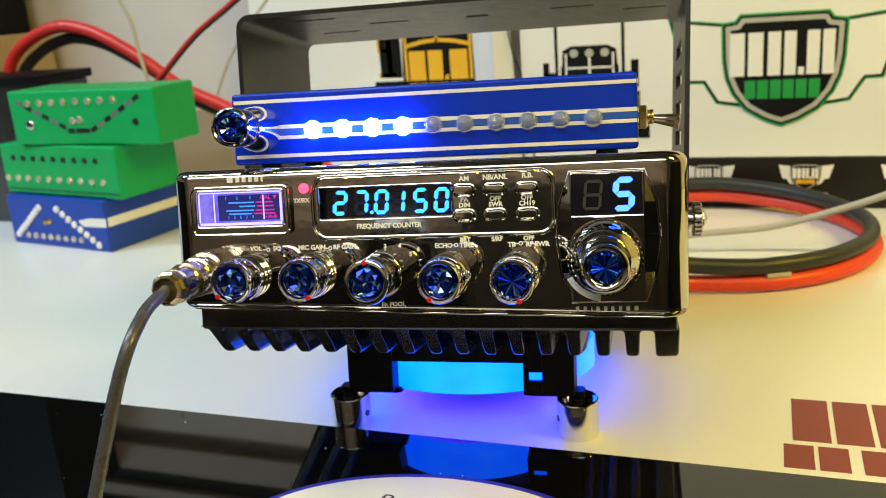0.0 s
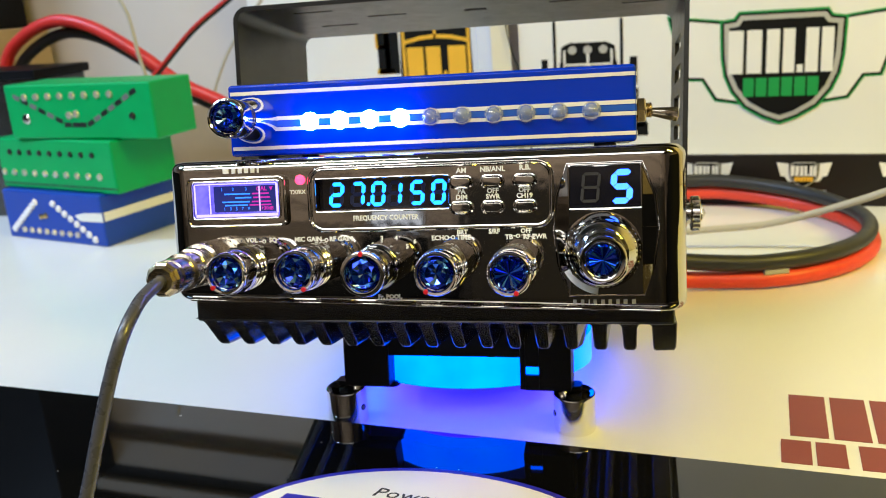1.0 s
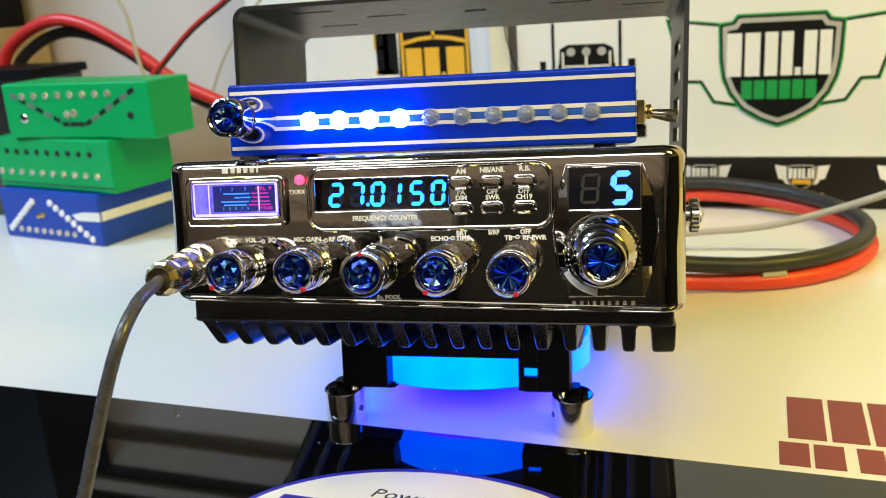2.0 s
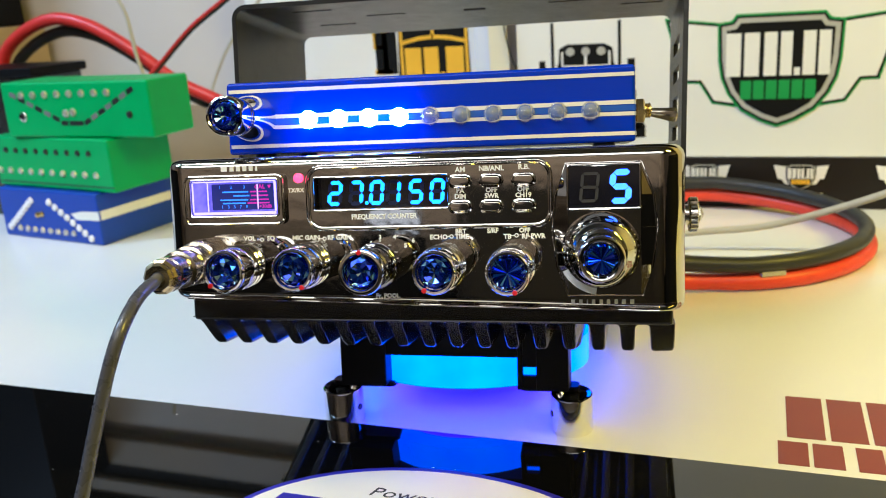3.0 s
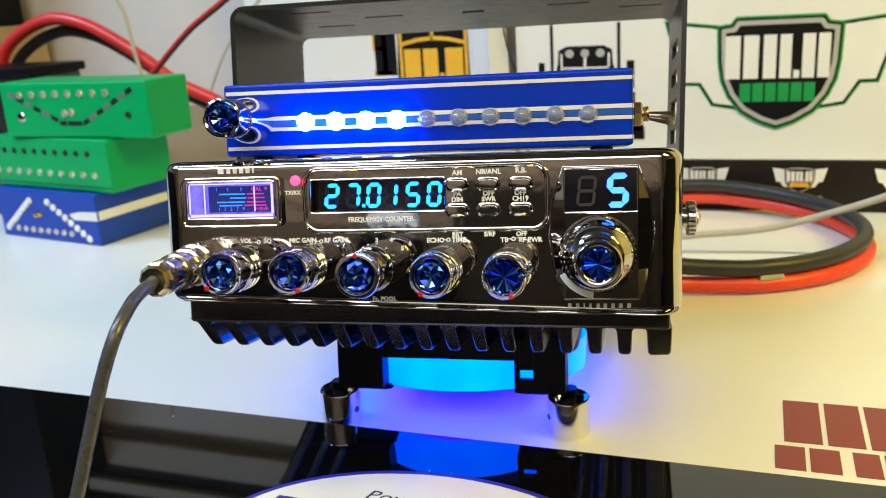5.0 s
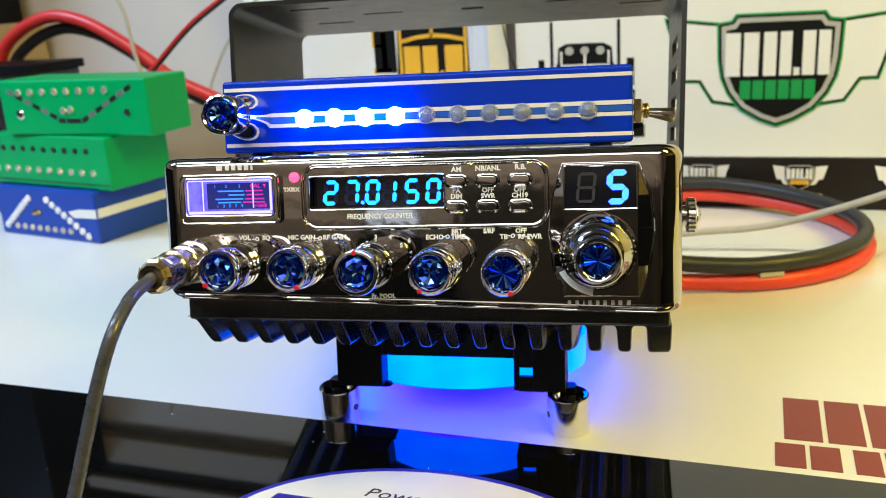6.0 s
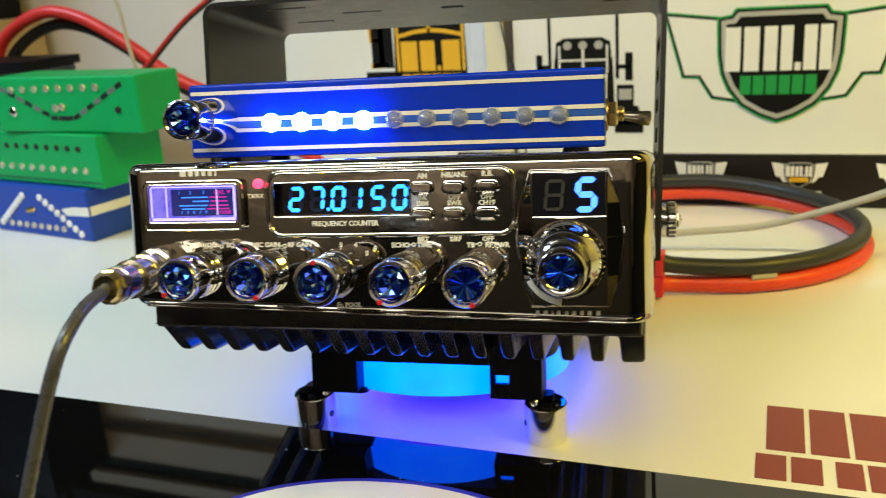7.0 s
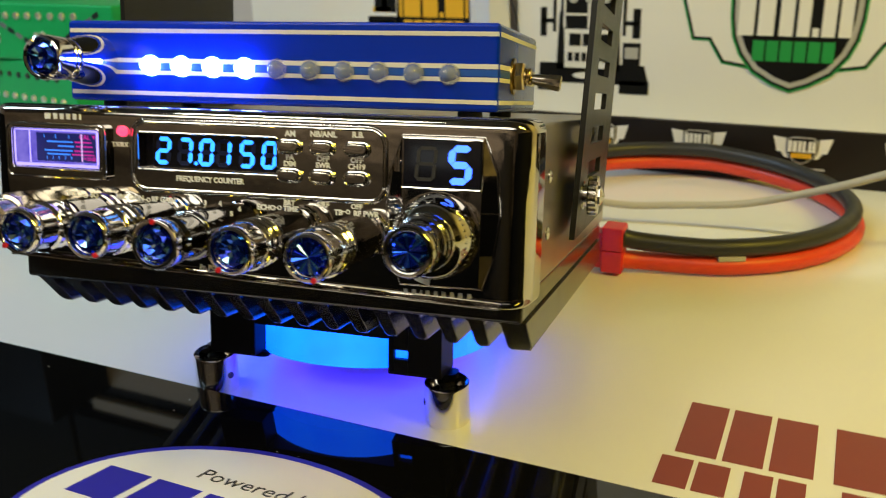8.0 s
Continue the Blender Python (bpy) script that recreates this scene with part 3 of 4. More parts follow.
for x, word in ((-75.0, "1"), (-70.4, "2"), (-65.0, "3")):
    part("scale_number", at(text(word, x, 47.4, 1.2), 0, MD - 0.1), SCALE_BLUE, dial, "", 0)
part("scale_number", at(text("+30dB", -56.6, 39.8, 1.3, bold=0.04), 0, MD - 0.1), SCALE_RED, dial, "", 0)
part("cal_word", at(text("CAL", -58.6, 47.4, 1.6, bold=0.05), 0, MD - 0.1), SCALE_RED, dial, "", 0)
part("cal_mark", at(plate([(-0.8, 0.7), (0.8, 0.7), (0, -0.7)], 0, 0.12), -54.8, MD - 0.14, 47.4), SCALE_RED, dial, "", 0)
for z, h in ((37.5, 0.55), (49.7, 0.22)):
    part("lit_edge", box(-84.8, -51.2, F - 2.0, F - 1.82, z - h, z + h), VIOLET_EDGE, meter, "", 0)
for x, h in ((-51.3, 0.45), (-84.9, 0.3), (-78.7, 0.25)):
    part("lit_edge", box(x - h, x + h, F - 2.0, F - 1.82, 38.2, 49.4), VIOLET_EDGE, meter, "", 0)
part("meter_bead", rim(rounded(-87.8, -48.2, 33.4, 51.8, 2.2), 0.5, F - 2.2), CHROME, meter)
part("meter_bead", rim(rounded(-86.0, -50.0, 36.2, 50.6, 1.3), 0.4, F - 2.3), CHROME, meter)
part("needle", box(-59.6, -59.1, MD - 0.8, MD - 0.6, 38.9, 48.5), NEEDLE, meter, "lit needle", 0)

# status lamp
part("status_lamp", at(lathe([(1.9, -0.5), (1.9, 0.8), (1.6, 1.6), (0.9, 2.1), (0, 2.3)], 24), -42.3, F, 50.3), RED_LED, radio, "small lit red lamp")

# display field with a rounded chrome rim
part("field_edge", rim(rounded(-39.0, 53.4, 30.5, 54.4, 5.6), 0.95, F + 0.5, 14), BLACK_CHROME, panel, "rounded edge of the display field", 60)
part("display_rim", rim(rounded(-38.4, 52.8, 31.0, 53.8, 5), 0.5, F), CHROME, panel, "rounded chrome rim")
D = F + 4.4  # the sunken frequency display
counter_window = part("frequency_display", plate(rounded(-36.2, 15.0, 38.1, 49.8, 0.7), D, D + 0.6), DARK_LENS, radio, "smoked frequency display with lit blue digits")
G = F - 2.0  # the raised field of the channel display
outer = [(58.9, 52.8), (85.8, 52.8), (90.4, 41), (91.5, 29), (89.8, 15.5), (86.0, 4.2), (58.9, 4.2), (55.0, 15.5), (53.6, 29), (54.9, 41)]
field = [(59.5, 52.2), (85.4, 52.2), (85.4, 41), (85.4, 29), (85.4, 15.5), (85.4, 5.0), (59.5, 5.0), (59.5, 15.5), (59.5, 29), (59.5, 41)]
esc = bmesh.new()
lowv = [esc.verts.new((u, F + 0.3, v)) for u, v in outer]
topv = [esc.verts.new((u, G, v)) for u, v in field]
esc.faces.new(topv)
for i in range(10):
    esc.faces.new((lowv[i], lowv[(i + 1) % 10], topv[(i + 1) % 10], topv[i]))
bmesh.ops.recalc_face_normals(esc, faces=esc.faces)
part("escutcheon", esc, BLACK_CHROME, panel, "raised black-chrome surround", 10)
part("escutcheon_bead", rim(outer, 0.22, F), BLACK_CHROME, panel)
for x0, x1 in ((85.2, 91.4), (53.7, 59.7)):
    part("facet_ridge", plate([(x0, F - 0.5 if x0 < 60 else G - 0.3), (x1, G - 0.3 if x0 < 60 else F - 0.5), (x1, F + 0.2), (x0, F + 0.2)], 28.85, 29.25, "xy"), BLACK_CHROME, panel, "", 0)
part("counter_bead", rim(rounded(-36.7, 15.5, 37.6, 50.3, 0.9), 0.35, F - 0.1), CHROME, counter_window)
channel_window = part("channel_display", plate(rounded(60.0, 84.9, 36.6, 51.4, 0.5), G - 0.5, G + 0.3), DARK_LENS, radio, "smoked channel display with a lit blue digit")
part("pane_border", rim(rounded(59.6, 85.3, 36.2, 51.8, 0.6), 0.45, G - 0.2), CHROME, channel_window, "thin chrome frame")

SEGMENTS = {"0": "abcdef", "1": "bc", "2": "abged", "5": "afgcd", "7": "abc", "8": "abcdefg"}


def digit(char, x, z, w, h, lean, th, y, parent, lit, dim):
    hw, hh, g = w / 2, h / 2, 0.1
    spots = {"a": ((-hw, hh), (hw, hh)), "d": ((-hw, -hh), (hw, -hh)), "g": ((-hw, 0), (hw, 0)), "f": ((-hw, 0), (-hw, hh)), "b": ((hw, 0), (hw, hh)), "e": ((-hw, -hh), (-hw, 0)), "c": ((hw, -hh), (hw, 0))}
    for key, ((ax, az), (bx, bz)) in spots.items():
        on = key in SEGMENTS[char]
        if not on and not dim:
            continue
        t = th / 2
        if az == bz:
            q = [(ax + g, az), (ax + g + t, az + t), (bx - g - t, bz + t), (bx - g, bz), (bx - g - t, bz - t), (ax + g + t, az - t)]
        else:
            q = [(ax, az + g), (ax - t, az + g + t), (bx - t, bz - g - t), (bx, bz - g), (bx + t, bz - g - t), (ax + t, az + g + t)]
        pts = [(x + u + lean * v, z + v) for u, v in q]
        part("segment", plate(pts, y - (0.14 if on else 0.08), y + 0.05), lit if on else dim, parent, "", 0)


for char, x in zip("270150", (-29.4, -21.0, -12.9, -6.4, 2.4, 10.6)):
    digit(char, x, 43.9, 4.3, 8.1, 0.10, 1.5, D - 0.05, counter_window, SEGMENT, NAVY_GHOST)
part("decimal_point", at(plate(oval(0, 0, 0.7, 0.7, 16), 0, 0.15), -16.9, D - 0.22, 40.0), SEGMENT, counter_window, "", 0)
digit("8", 67.4, 44.0, 5.6, 9.8, 0.10, 1.1, G - 0.52, channel_window, GHOST, GHOST)
digit("5", 78.4, 44.0, 5.9, 10.2, 0.10, 2.2, G - 0.55, channel_window, SEGMENT_DEEP, None)

# push buttons
for x in (20.0, 31.6, 43.6):
    for z in (47.4, 37.9):
        b = part("push_button", plate(rounded(x - 3.6, x + 3.6, z - 1.6, z + 1.6, 1.55), F - 2.6, F + 0.2, "xz", 0.35), BLACK_CHROME, radio, "pill-shaped chrome button")
        part("button_rim", rim(rounded(x - 4.1, x + 4.1, z - 2.1, z + 2.1, 2.05), 0.5, F - 0.5), CHROME, b)

# printed words
for body, x, z, h, *w in (("AM", 20.2, 51.6, 1.8), ("NB/ANL", 31.8, 51.8, 1.8), ("R.B.", 43.8, 52.0, 1.8), ("PA", 20.0, 43.8, 1.7), ("DIM", 20.0, 41.7, 1.7), ("OFF", 31.7, 43.8, 1.7), ("SWR", 31.7, 41.7, 1.7), ("OFF", 43.4, 43.8, 1.7), ("CH19", 43.4, 41.7, 1.7),
                      ("BRT", 19.8, 28.7, 1.6), ("S/RF", 31.8, 28.7, 1.6), ("OFF", 43.6, 28.7, 1.6), ("FREQUENCY COUNTER", -9.4, 34.9, 1.8, 25.4), ("TX/RX", -43.6, 45.6, 1.5),
                      ("VOL", -63.3, 27.4, 1.7), ("SQ", -54.6, 27.3, 1.7), ("MIC GAIN", -40.4, 27.3, 1.7), ("RF GAIN", -27.2, 27.2, 1.7), ("ECHO", 11.4, 26.7, 1.7), ("TIME", 20.2, 26.7, 1.7), ("TB", 37.2, 26.5, 1.7), ("RF PWR", 46.8, 26.5, 1.7),
                      ("Fr. POOL", -9.0, 4.6, 1.6), ("2", -14.6, 24.6, 1.6), ("3", -11.2, 27.0, 1.6), ("4", -5.6, 27.0, 1.6), ("5", -1.4, 23.8, 1.6), ("6", 1.6, 25.6, 1.6)):
    part("printed_word", at(text(body, x, z, h, bold=0.09, width=w[0] if w else 0.0), 0, F - 0.07), WHITE_PRINT, panel, "", 0)
for x in (-58.6, -33.4, 15.9, 40.2):
    mark_bm = join(frame_plate(oval(0.35, 0, 0.8, 0.8, 20), oval(0.35, 0, 0.45, 0.45, 20), -0.1, 0.05), box(-1.7, -0.3, -0.1, 0.05, -0.18, 0.18))
    part("printed_mark", at(mark_bm, x, F, 26.9), WHITE_PRINT, panel, "", 0)
# maker's mark and type number as plain bars
bars("printed_bar", ((-73.6, -71.2), (-70.0, -68.4), (-67.4, -65.8), (-64.8, -63.2), (-62.2, -60.6), (-59.6, -58.8)), 53.6, 55.6, "xz", F - 0.12, F + 0.05, WHITE_PRINT, panel)
bars("printed_bar", ((60.2, 61.4), (63.0, 64.2), (65.8, 66.2), (67.6, 68.8), (70.4, 71.6), (73.0, 74.2), (75.8, 77.0), (78.4, 79.8), (81.4, 82.8)), 1.2, 2.8, "xz", F - 0.12, F + 0.05, GREY_PRINT, panel)


# knobs
def dual_knob(x, z, gem_cut, sunk=0.0):
    """A stepped double knob; sunk: how far it is pushed on."""
    F = -3.0 + sunk
    k = part("rotary_knob", at(lathe([(7.4, 13.0), (8.1, 13.4), (8.2, 15.0), (7.6, 15.6), (7.6, 16.8), (8.3, 17.3), (8.3, 18.8), (7.7, 19.4), (7.7, 20.6), (8.3, 21.1), (8.3, 22.6), (7.7, 23.3), (7.3, 24.2), (7.3, 30.4), (7.7, 31.0), (7.8, 32.4), (7.7, 33.6), (7.3, 34.4), (7.0, 34.75), (6.4, 34.6), (6.05, 34.1), (5.95, 33.4), (5.95, 32.6), (0, 32.4)]), x, F + 1, z), CHROME, radio, "stepped chrome double knob")
    part("outer_sleeve", at(lathe([(7.9, -1), (7.9, 11.2), (7.7, 12.4), (7.2, 13.2), (0, 13.2)]), x, F + 1, z), KNOB_BLACK, k, "dark outer sleeve")
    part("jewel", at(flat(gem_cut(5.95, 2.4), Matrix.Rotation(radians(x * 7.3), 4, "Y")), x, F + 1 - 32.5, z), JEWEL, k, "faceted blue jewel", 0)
    return k


def pointer(k, x, z, deg, along=34.6, r=6.9, sunk=0.0):
    a, F = radians(deg), -3.0 + sunk
    part("pointer_dot", at(lathe([(0.9, -0.5), (0.85, 0.5), (0, 0.7)], 12), x + r * math.cos(a), F + 1 - along, z + r * math.sin(a)), RED_DOT, k, "red pointer dot")


for x, z, deg, gem_cut, sunk in ((-61.4, 18.2, 225, gem, 2.5), (-35.5, 18.6, 300, gem, 1.5), (15.2, 17.4, 240, gem, 0.0), (40.2, 17.0, 290, star_gem, 0.0)):
    pointer(dual_knob(x, z, gem_cut, sunk), x, z, deg, sunk=sunk)
SX, SZ = -10.5, 17.6
sel = part("selector_knob", at(lathe([(8.6, -1), (8.6, 13.5), (8.2, 14.2), (7.4, 14.6), (7.2, 24.5), (7.8, 25.2), (7.3, 26.0), (7.8, 26.8), (7.3, 27.6), (7.9, 28.4), (8.1, 32.6), (7.7, 33.7), (6.9, 34.0), (6.2, 33.4), (6.1, 32.0), (0, 31.8)]), SX, F + 1, SZ), KNOB_BLACK, radio, "long black-chrome selector knob")
part("selector_cap", at(lathe([(8.15, 31.2), (8.2, 33.0), (7.8, 34.0), (7.2, 34.3), (6.4, 34.2), (6.0, 33.6), (6.0, 31.9)]), SX, F + 1, SZ), CHROME, sel, "bright chrome cap ring")
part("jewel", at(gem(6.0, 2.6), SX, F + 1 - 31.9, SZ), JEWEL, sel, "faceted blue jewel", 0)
pointer(sel, SX, SZ, 92, 34.1, 7.1)

# channel knob on the raised field
CX, CZ = 71.2, 21.2
knob = part("channel_knob", at(lathe([(13.9, -1), (14.2, 2.2), (14.0, 5.0), (13.5, 7.6), (12.7, 10.2), (11.7, 12.4), (10.4, 14.4), (9.2, 15.6), (8.9, 16.2), (8.9, 17.6), (8.3, 18.0), (8.3, 19.2), (8.7, 19.6), (8.7, 21.0), (8.0, 21.6), (7.6, 24.5), (7.5, 29.0), (7.8, 29.8), (8.0, 30.8), (8.1, 33.8), (7.8, 34.8), (7.2, 35.3), (6.4, 35.2), (5.8, 34.7), (5.6, 33.8), (0, 33.6)]), CX, F + 1, CZ), DOME_CHROME, radio, "domed chrome channel knob")
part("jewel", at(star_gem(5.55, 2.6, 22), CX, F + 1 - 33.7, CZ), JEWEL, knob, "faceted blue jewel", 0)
for i in range(40):
    a = 2 * math.pi * i / 40
    if abs(math.cos(a)) < 0.8:
        continue
    for r_, y_ in ((13.0, 8.6), (11.7, 12.0)):
        bump = bmesh.new()
        bmesh.ops.create_icosphere(bump, subdivisions=2, radius=0.5)
        part("grip_stud", at(bump, CX + r_ * math.cos(a), F + 1 - y_, CZ + r_ * math.sin(a)), DOME_CHROME, knob, "", 60)
arc = [(71.4 + 13.7 * math.cos(radians(a)), 20.6 + 13.7 * math.sin(radians(a))) for a in range(207, 267, 5)]
arc += [(71.4 + 15.8 * math.cos(radians(a)), 20.6 + 15.8 * math.sin(radians(a))) for a in range(262, 202, -5)]
part("printed_arc", plate(arc, G - 0.12, G + 0.05), WHITE_PRINT, panel, "", 0)

# side screws
for y, z in ((41, 38), (41, 17.5)):
    part("case_screw", at(flat(lathe([(2.6, -0.5), (2.5, 0.7), (1.4, 1.3), (0, 1.4)], 20), Matrix.Rotation(radians(90), 4, "Z")), 100.0, y, z), STEEL, radio)

# mounting bracket: a wide strap over the case, with slots
BX, BT, BY0, BY1, BZ = 104.5, 2.2, 90.0, 194.0, 131.5
SCREW_Y, SCREW_Z = 84.0, 27.5


def slotted(u0, u1, v0, v1, slots, lo, hi, plane):
    """A sheet with rectangular slots, cut as a grid of cells."""
    us = sorted({u0, u1, *(c for s in slots for c in s[:2])})
    vs = sorted({v0, v1, *(c for s in slots for c in s[2:])})
    cells = []
    for a, b in zip(us, us[1:]):
        for c, d in zip(vs, vs[1:]):
            mu, mv = (a + b) / 2, (c + d) / 2
            if not any(s[0] < mu < s[1] and s[2] < mv < s[3] for s in slots):
                cells.append((a, b, c, d))
    put = {"xy": lambda u, v, d: (u, v, d), "yz": lambda u, v, d: (d, u, v)}[plane]
    bm = bmesh.new()
    keep = {}
    inside = set(cells)
    def vert(u, v, d):
        if (u, v, d) not in keep:
            keep[(u, v, d)] = bm.verts.new(put(u, v, d))
        return keep[(u, v, d)]
    edges = {}
    for a, b, c, d in cells:
        for lvl in (lo, hi):
            bm.faces.new([vert(u, v, lvl) for u, v in ((a, c), (b, c), (b, d), (a, d))])
        for e in (((a, c), (b, c)), ((b, c), (b, d)), ((b, d), (a, d)), ((a, d), (a, c))):
            key = tuple(sorted(e))
            edges[key] = edges.get(key, 0) + 1
    for (p, q), count in edges.items():
        if count == 1:
            bm.faces.new((vert(*p, lo), vert(*q, lo), vert(*q, hi), vert(*p, hi)))
    bmesh.ops.recalc_face_normals(bm, faces=bm.faces)
    return bm


top_slots = [(x - 10, x + 10, y - 1.6, y + 1.6) for x, y in ((-70, 107), (-70, 153), (-39, 131), (52, 127), (86, 146))] + [(0, 11, 130, 136)]
leg_slots = [(114, 160, z, z + 7) for z in (33, 47.2, 61.4, 75.6, 89.8, 104)]
BEND = 7.0


def bend(sx):
    """The rounded corner between the strap and a leg."""
    cx, cz, n = sx * (BX - BEND), BZ + BT - BEND, 8
    outer = [(cx + sx * BEND * math.cos(radians(90 * i / n)), cz + BEND * math.sin(radians(90 * i / n))) for i in range(n + 1)]
    inner = [(cx + sx * (BEND - BT) * math.cos(radians(90 * i / n)), cz + (BEND - BT) * math.sin(radians(90 * i / n))) for i in range(n + 1)]
    return plate(outer + inner[::-1], BY0, BY1)


right_side = join(slotted(BY0, BY1, 11, BZ + BT - BEND, leg_slots, BX - BT, BX, "yz"), bend(1))
for v in right_side.verts:
    v.co.x, v.co.y = v.co.x + 7.0 + (v.co.y - BY0) * 0.025 + (v.co.z - BZ) * 0.035, v.co.y - 6.0 + (v.co.z - BZ) * 0.11
top_sheet = slotted(-BX + BEND, BX - BEND, BY0, BY1, top_slots, BZ, BZ + BT, "xy")
for v in top_sheet.verts:
    share = (v.co.x + BX - BEND) / (2 * (BX - BEND))
    v.co.x, v.co.y = v.co.x + share * (7.0 + (v.co.y - BY0) * 0.025), v.co.y - 6.0 * share
strap = part("mounting_bracket", join(top_sheet, right_side, bend(-1), box(-BX, -BX + BT, BY0, BY1, 6, BZ + BT - BEND)), BRACKET_BLACK, radio, "black steel mounting bracket with slots", 30)
for sx in (-1, 1):
    px, py, pz = (107.6, SCREW_Y, SCREW_Z) if sx > 0 else (-BX - 0.2, 118, 23.6)
    knurl = lathe([(0, 6.6), (3.6, 6.6), (4.0, 7.0), (7.4, 7.0), (8.0, 6.5), (8.0, 3.6), (7.4, 3.0), (4.6, 2.8), (4.6, 1.4), (5.8, 1.2), (5.8, 0), (0, 0)], 56)
    for k, v in enumerate(knurl.verts):
        if math.hypot(v.co.x, v.co.z) > 7.2 and k // 2 % 2:
            v.co.x, v.co.z = v.co.x * 0.9, v.co.z * 0.9
    spin = Matrix.Rotation(radians(90 * sx), 4, "Z")
    screw = part("thumb_screw", at(flat(knurl, spin), px, py, pz), STEEL, strap, "knurled steel thumb screw")
    part("screw_end", at(flat(lathe([(0, 9.6), (1.2, 9.3), (3.2, 8.3), (4.0, 7.8), (4.0, 7.0), (0, 7.0)], 8), spin), px, py, pz), STEEL, screw, "bright faceted screw end", 20)

# ---- blue light bar box on top of the transceiver ----
bar_box = thing("light_bar_box", RADIO @ pose(0, 0, 0), "glossy blue light bar box with white stripes and ten round lamps", "light bar")
X0, X1, Y0, Y1, Z0, Z1 = -79.2, 85.0, 19.0, 97.0, 60.2, 89.4
part("case", box(X0, X1, Y0, Y1, Z0, Z1, 1.4, 3), BLUE_PAINT, bar_box, "glossy blue case")
for x in (X0 + 12, X1 - 12):
    for y in (30, 86):
        part("rubber_foot", at(flat(lathe([(0, 2.6), (4, 2.6), (4.4, 2.0), (4.4, 0), (0, 0)], 20), Matrix.Rotation(radians(-90), 4, "X")), x, y, 57.6), BLACK_RUBBER, bar_box)


def stripe(z0, z1, material):
    t = 0.22
    part("stripe", join(box(X0 + 1.2, X1 - 0.4, Y0 - t, Y0 + 0.1, z0, z1), box(X1 - 0.1, X1 + t, Y0 + 1.0, Y1 - 1.4, z0, z1)), material, bar_box, "", 0)


H = Z1 - Z0
for f0, f1, material in ((0.10, 0.15, STRIPE), (0.46, 0.515, STRIPE), (0.525, 0.60, MID_BLUE), (0.61, 0.66, STRIPE), (0.865, 0.915, STRIPE)):
    stripe(Z1 - f1 * H, Z1 - f0 * H, material)
for i in range(10):
    x, z = -44.4 + 12.5 * i, 73.4 - 0.12 * i
    lamp = part("lamp_lens", at(lathe([(3.7, -0.2), (3.7, 0.9), (3.3, 1.1), (3.0, 2.6), (2.4, 4.1), (1.3, 5.0), (0, 5.3)], 24), x, Y0, z), LIT_BLUE if i < 4 else LED_CLEAR, bar_box, "lit blue lamp" if i < 4 else "unlit clear lamp")
bk = part("knob", at(lathe([(7.6, -0.5), (9.6, 0.2), (9.3, 4), (8.5, 9), (7.6, 13.5), (7.1, 16.5), (7.4, 17), (7.4, 18), (7.0, 18.5), (7.4, 19), (7.4, 20), (7.0, 20.5), (7.5, 21), (7.7, 28), (7.3, 29.6), (6.6, 30), (6.0, 29.4), (5.8, 28), (0, 27.8)]), -67.8, Y0, 74.6), CHROME, bar_box, "polished chrome knob")
part("jewel", at(gem(5.8, 2.8, 14), -67.8, Y0 - 27.9, 74.6), JEWEL, bk, "faceted blue jewel", 0)
SIDE = Matrix.Rotation(radians(90), 4, "Z")
sw = part("toggle_switch", at(flat(lathe([(0, 7.2), (2.2, 7.2), (3.0, 6.8), (3.2, 6.4), (2.8, 6.0), (3.2, 5.6), (2.8, 5.2), (3.0, 4.8), (3.0, 0), (0, 0)], 24), SIDE), X1, 44, 72.8), NICKEL_BRASS, bar_box, "threaded brass toggle switch", 30)
part("washer", at(flat(lathe([(0, 1.0), (6.2, 0.9), (6.4, 0.6), (6.4, 0), (0, 0)], 32), SIDE), X1, 44, 72.8), BRASS, sw, "brass washer")
part("nut", at(flat(lathe([(0, 4.6), (4.4, 4.6), (5.4, 4.0), (5.4, 1.5), (4.8, 1.0), (0, 1.0)], 6), SIDE), X1, 44, 72.8), NICKEL_BRASS, sw, "brass hexagon nut", 20)
lever = lathe([(0, 11.6), (2.3, 11.6), (3.1, 11.0), (3.0, 9.4), (2.1, 4), (1.5, 0), (0, 0)], 16)
for k, v in enumerate(lever.verts):
    if -v.co.y > 9 and k % 2:
        v.co.x, v.co.z = v.co.x * 0.88, v.co.z * 0.88
part("lever", at(flat(lever, Matrix.Rotation(radians(8), 4, "Y") @ Matrix.Rotation(radians(98), 4, "Z")), X1 + 6.0, 44, 72.2), DARK_STEEL, sw, "dull fluted steel lever")

# ---- microphone plug and cable ----
mic = thing("microphone_lead", Matrix(), "dark grey microphone cable with a nickel screw plug", "cable")
PLUG = RADIO @ Matrix.Translation((-0.079, -0.003, 0.0205)) @ pose(0, 0, 0, 1.5, 0, 4.5)
PLUG_MM = Matrix.LocRotScale(PLUG.translation * 1000, PLUG.to_quaternion(), None)
body = lathe([(8.4, 0.2), (8.4, 5), (9.0, 5.6), (9.2, 9), (9.2, 16), (8.8, 16.8), (7.6, 17.4), (7.5, 22), (8.1, 22.4), (8.1, 26), (7.1, 26.4), (7.0, 31), (7.6, 31.4), (7.6, 35.6), (6.4, 36), (6.2, 41), (6.8, 41.4), (6.8, 46), (5.0, 47), (0, 46.8)], 36)
body = flat(body, Matrix.Diagonal((0.9, 1, 0.9, 1)))
for i, v in enumerate(body.verts):
    if 5.5 < -v.co.y < 16.5 and i % 2:
        v.co.x, v.co.z = v.co.x * 0.95, v.co.z * 0.95
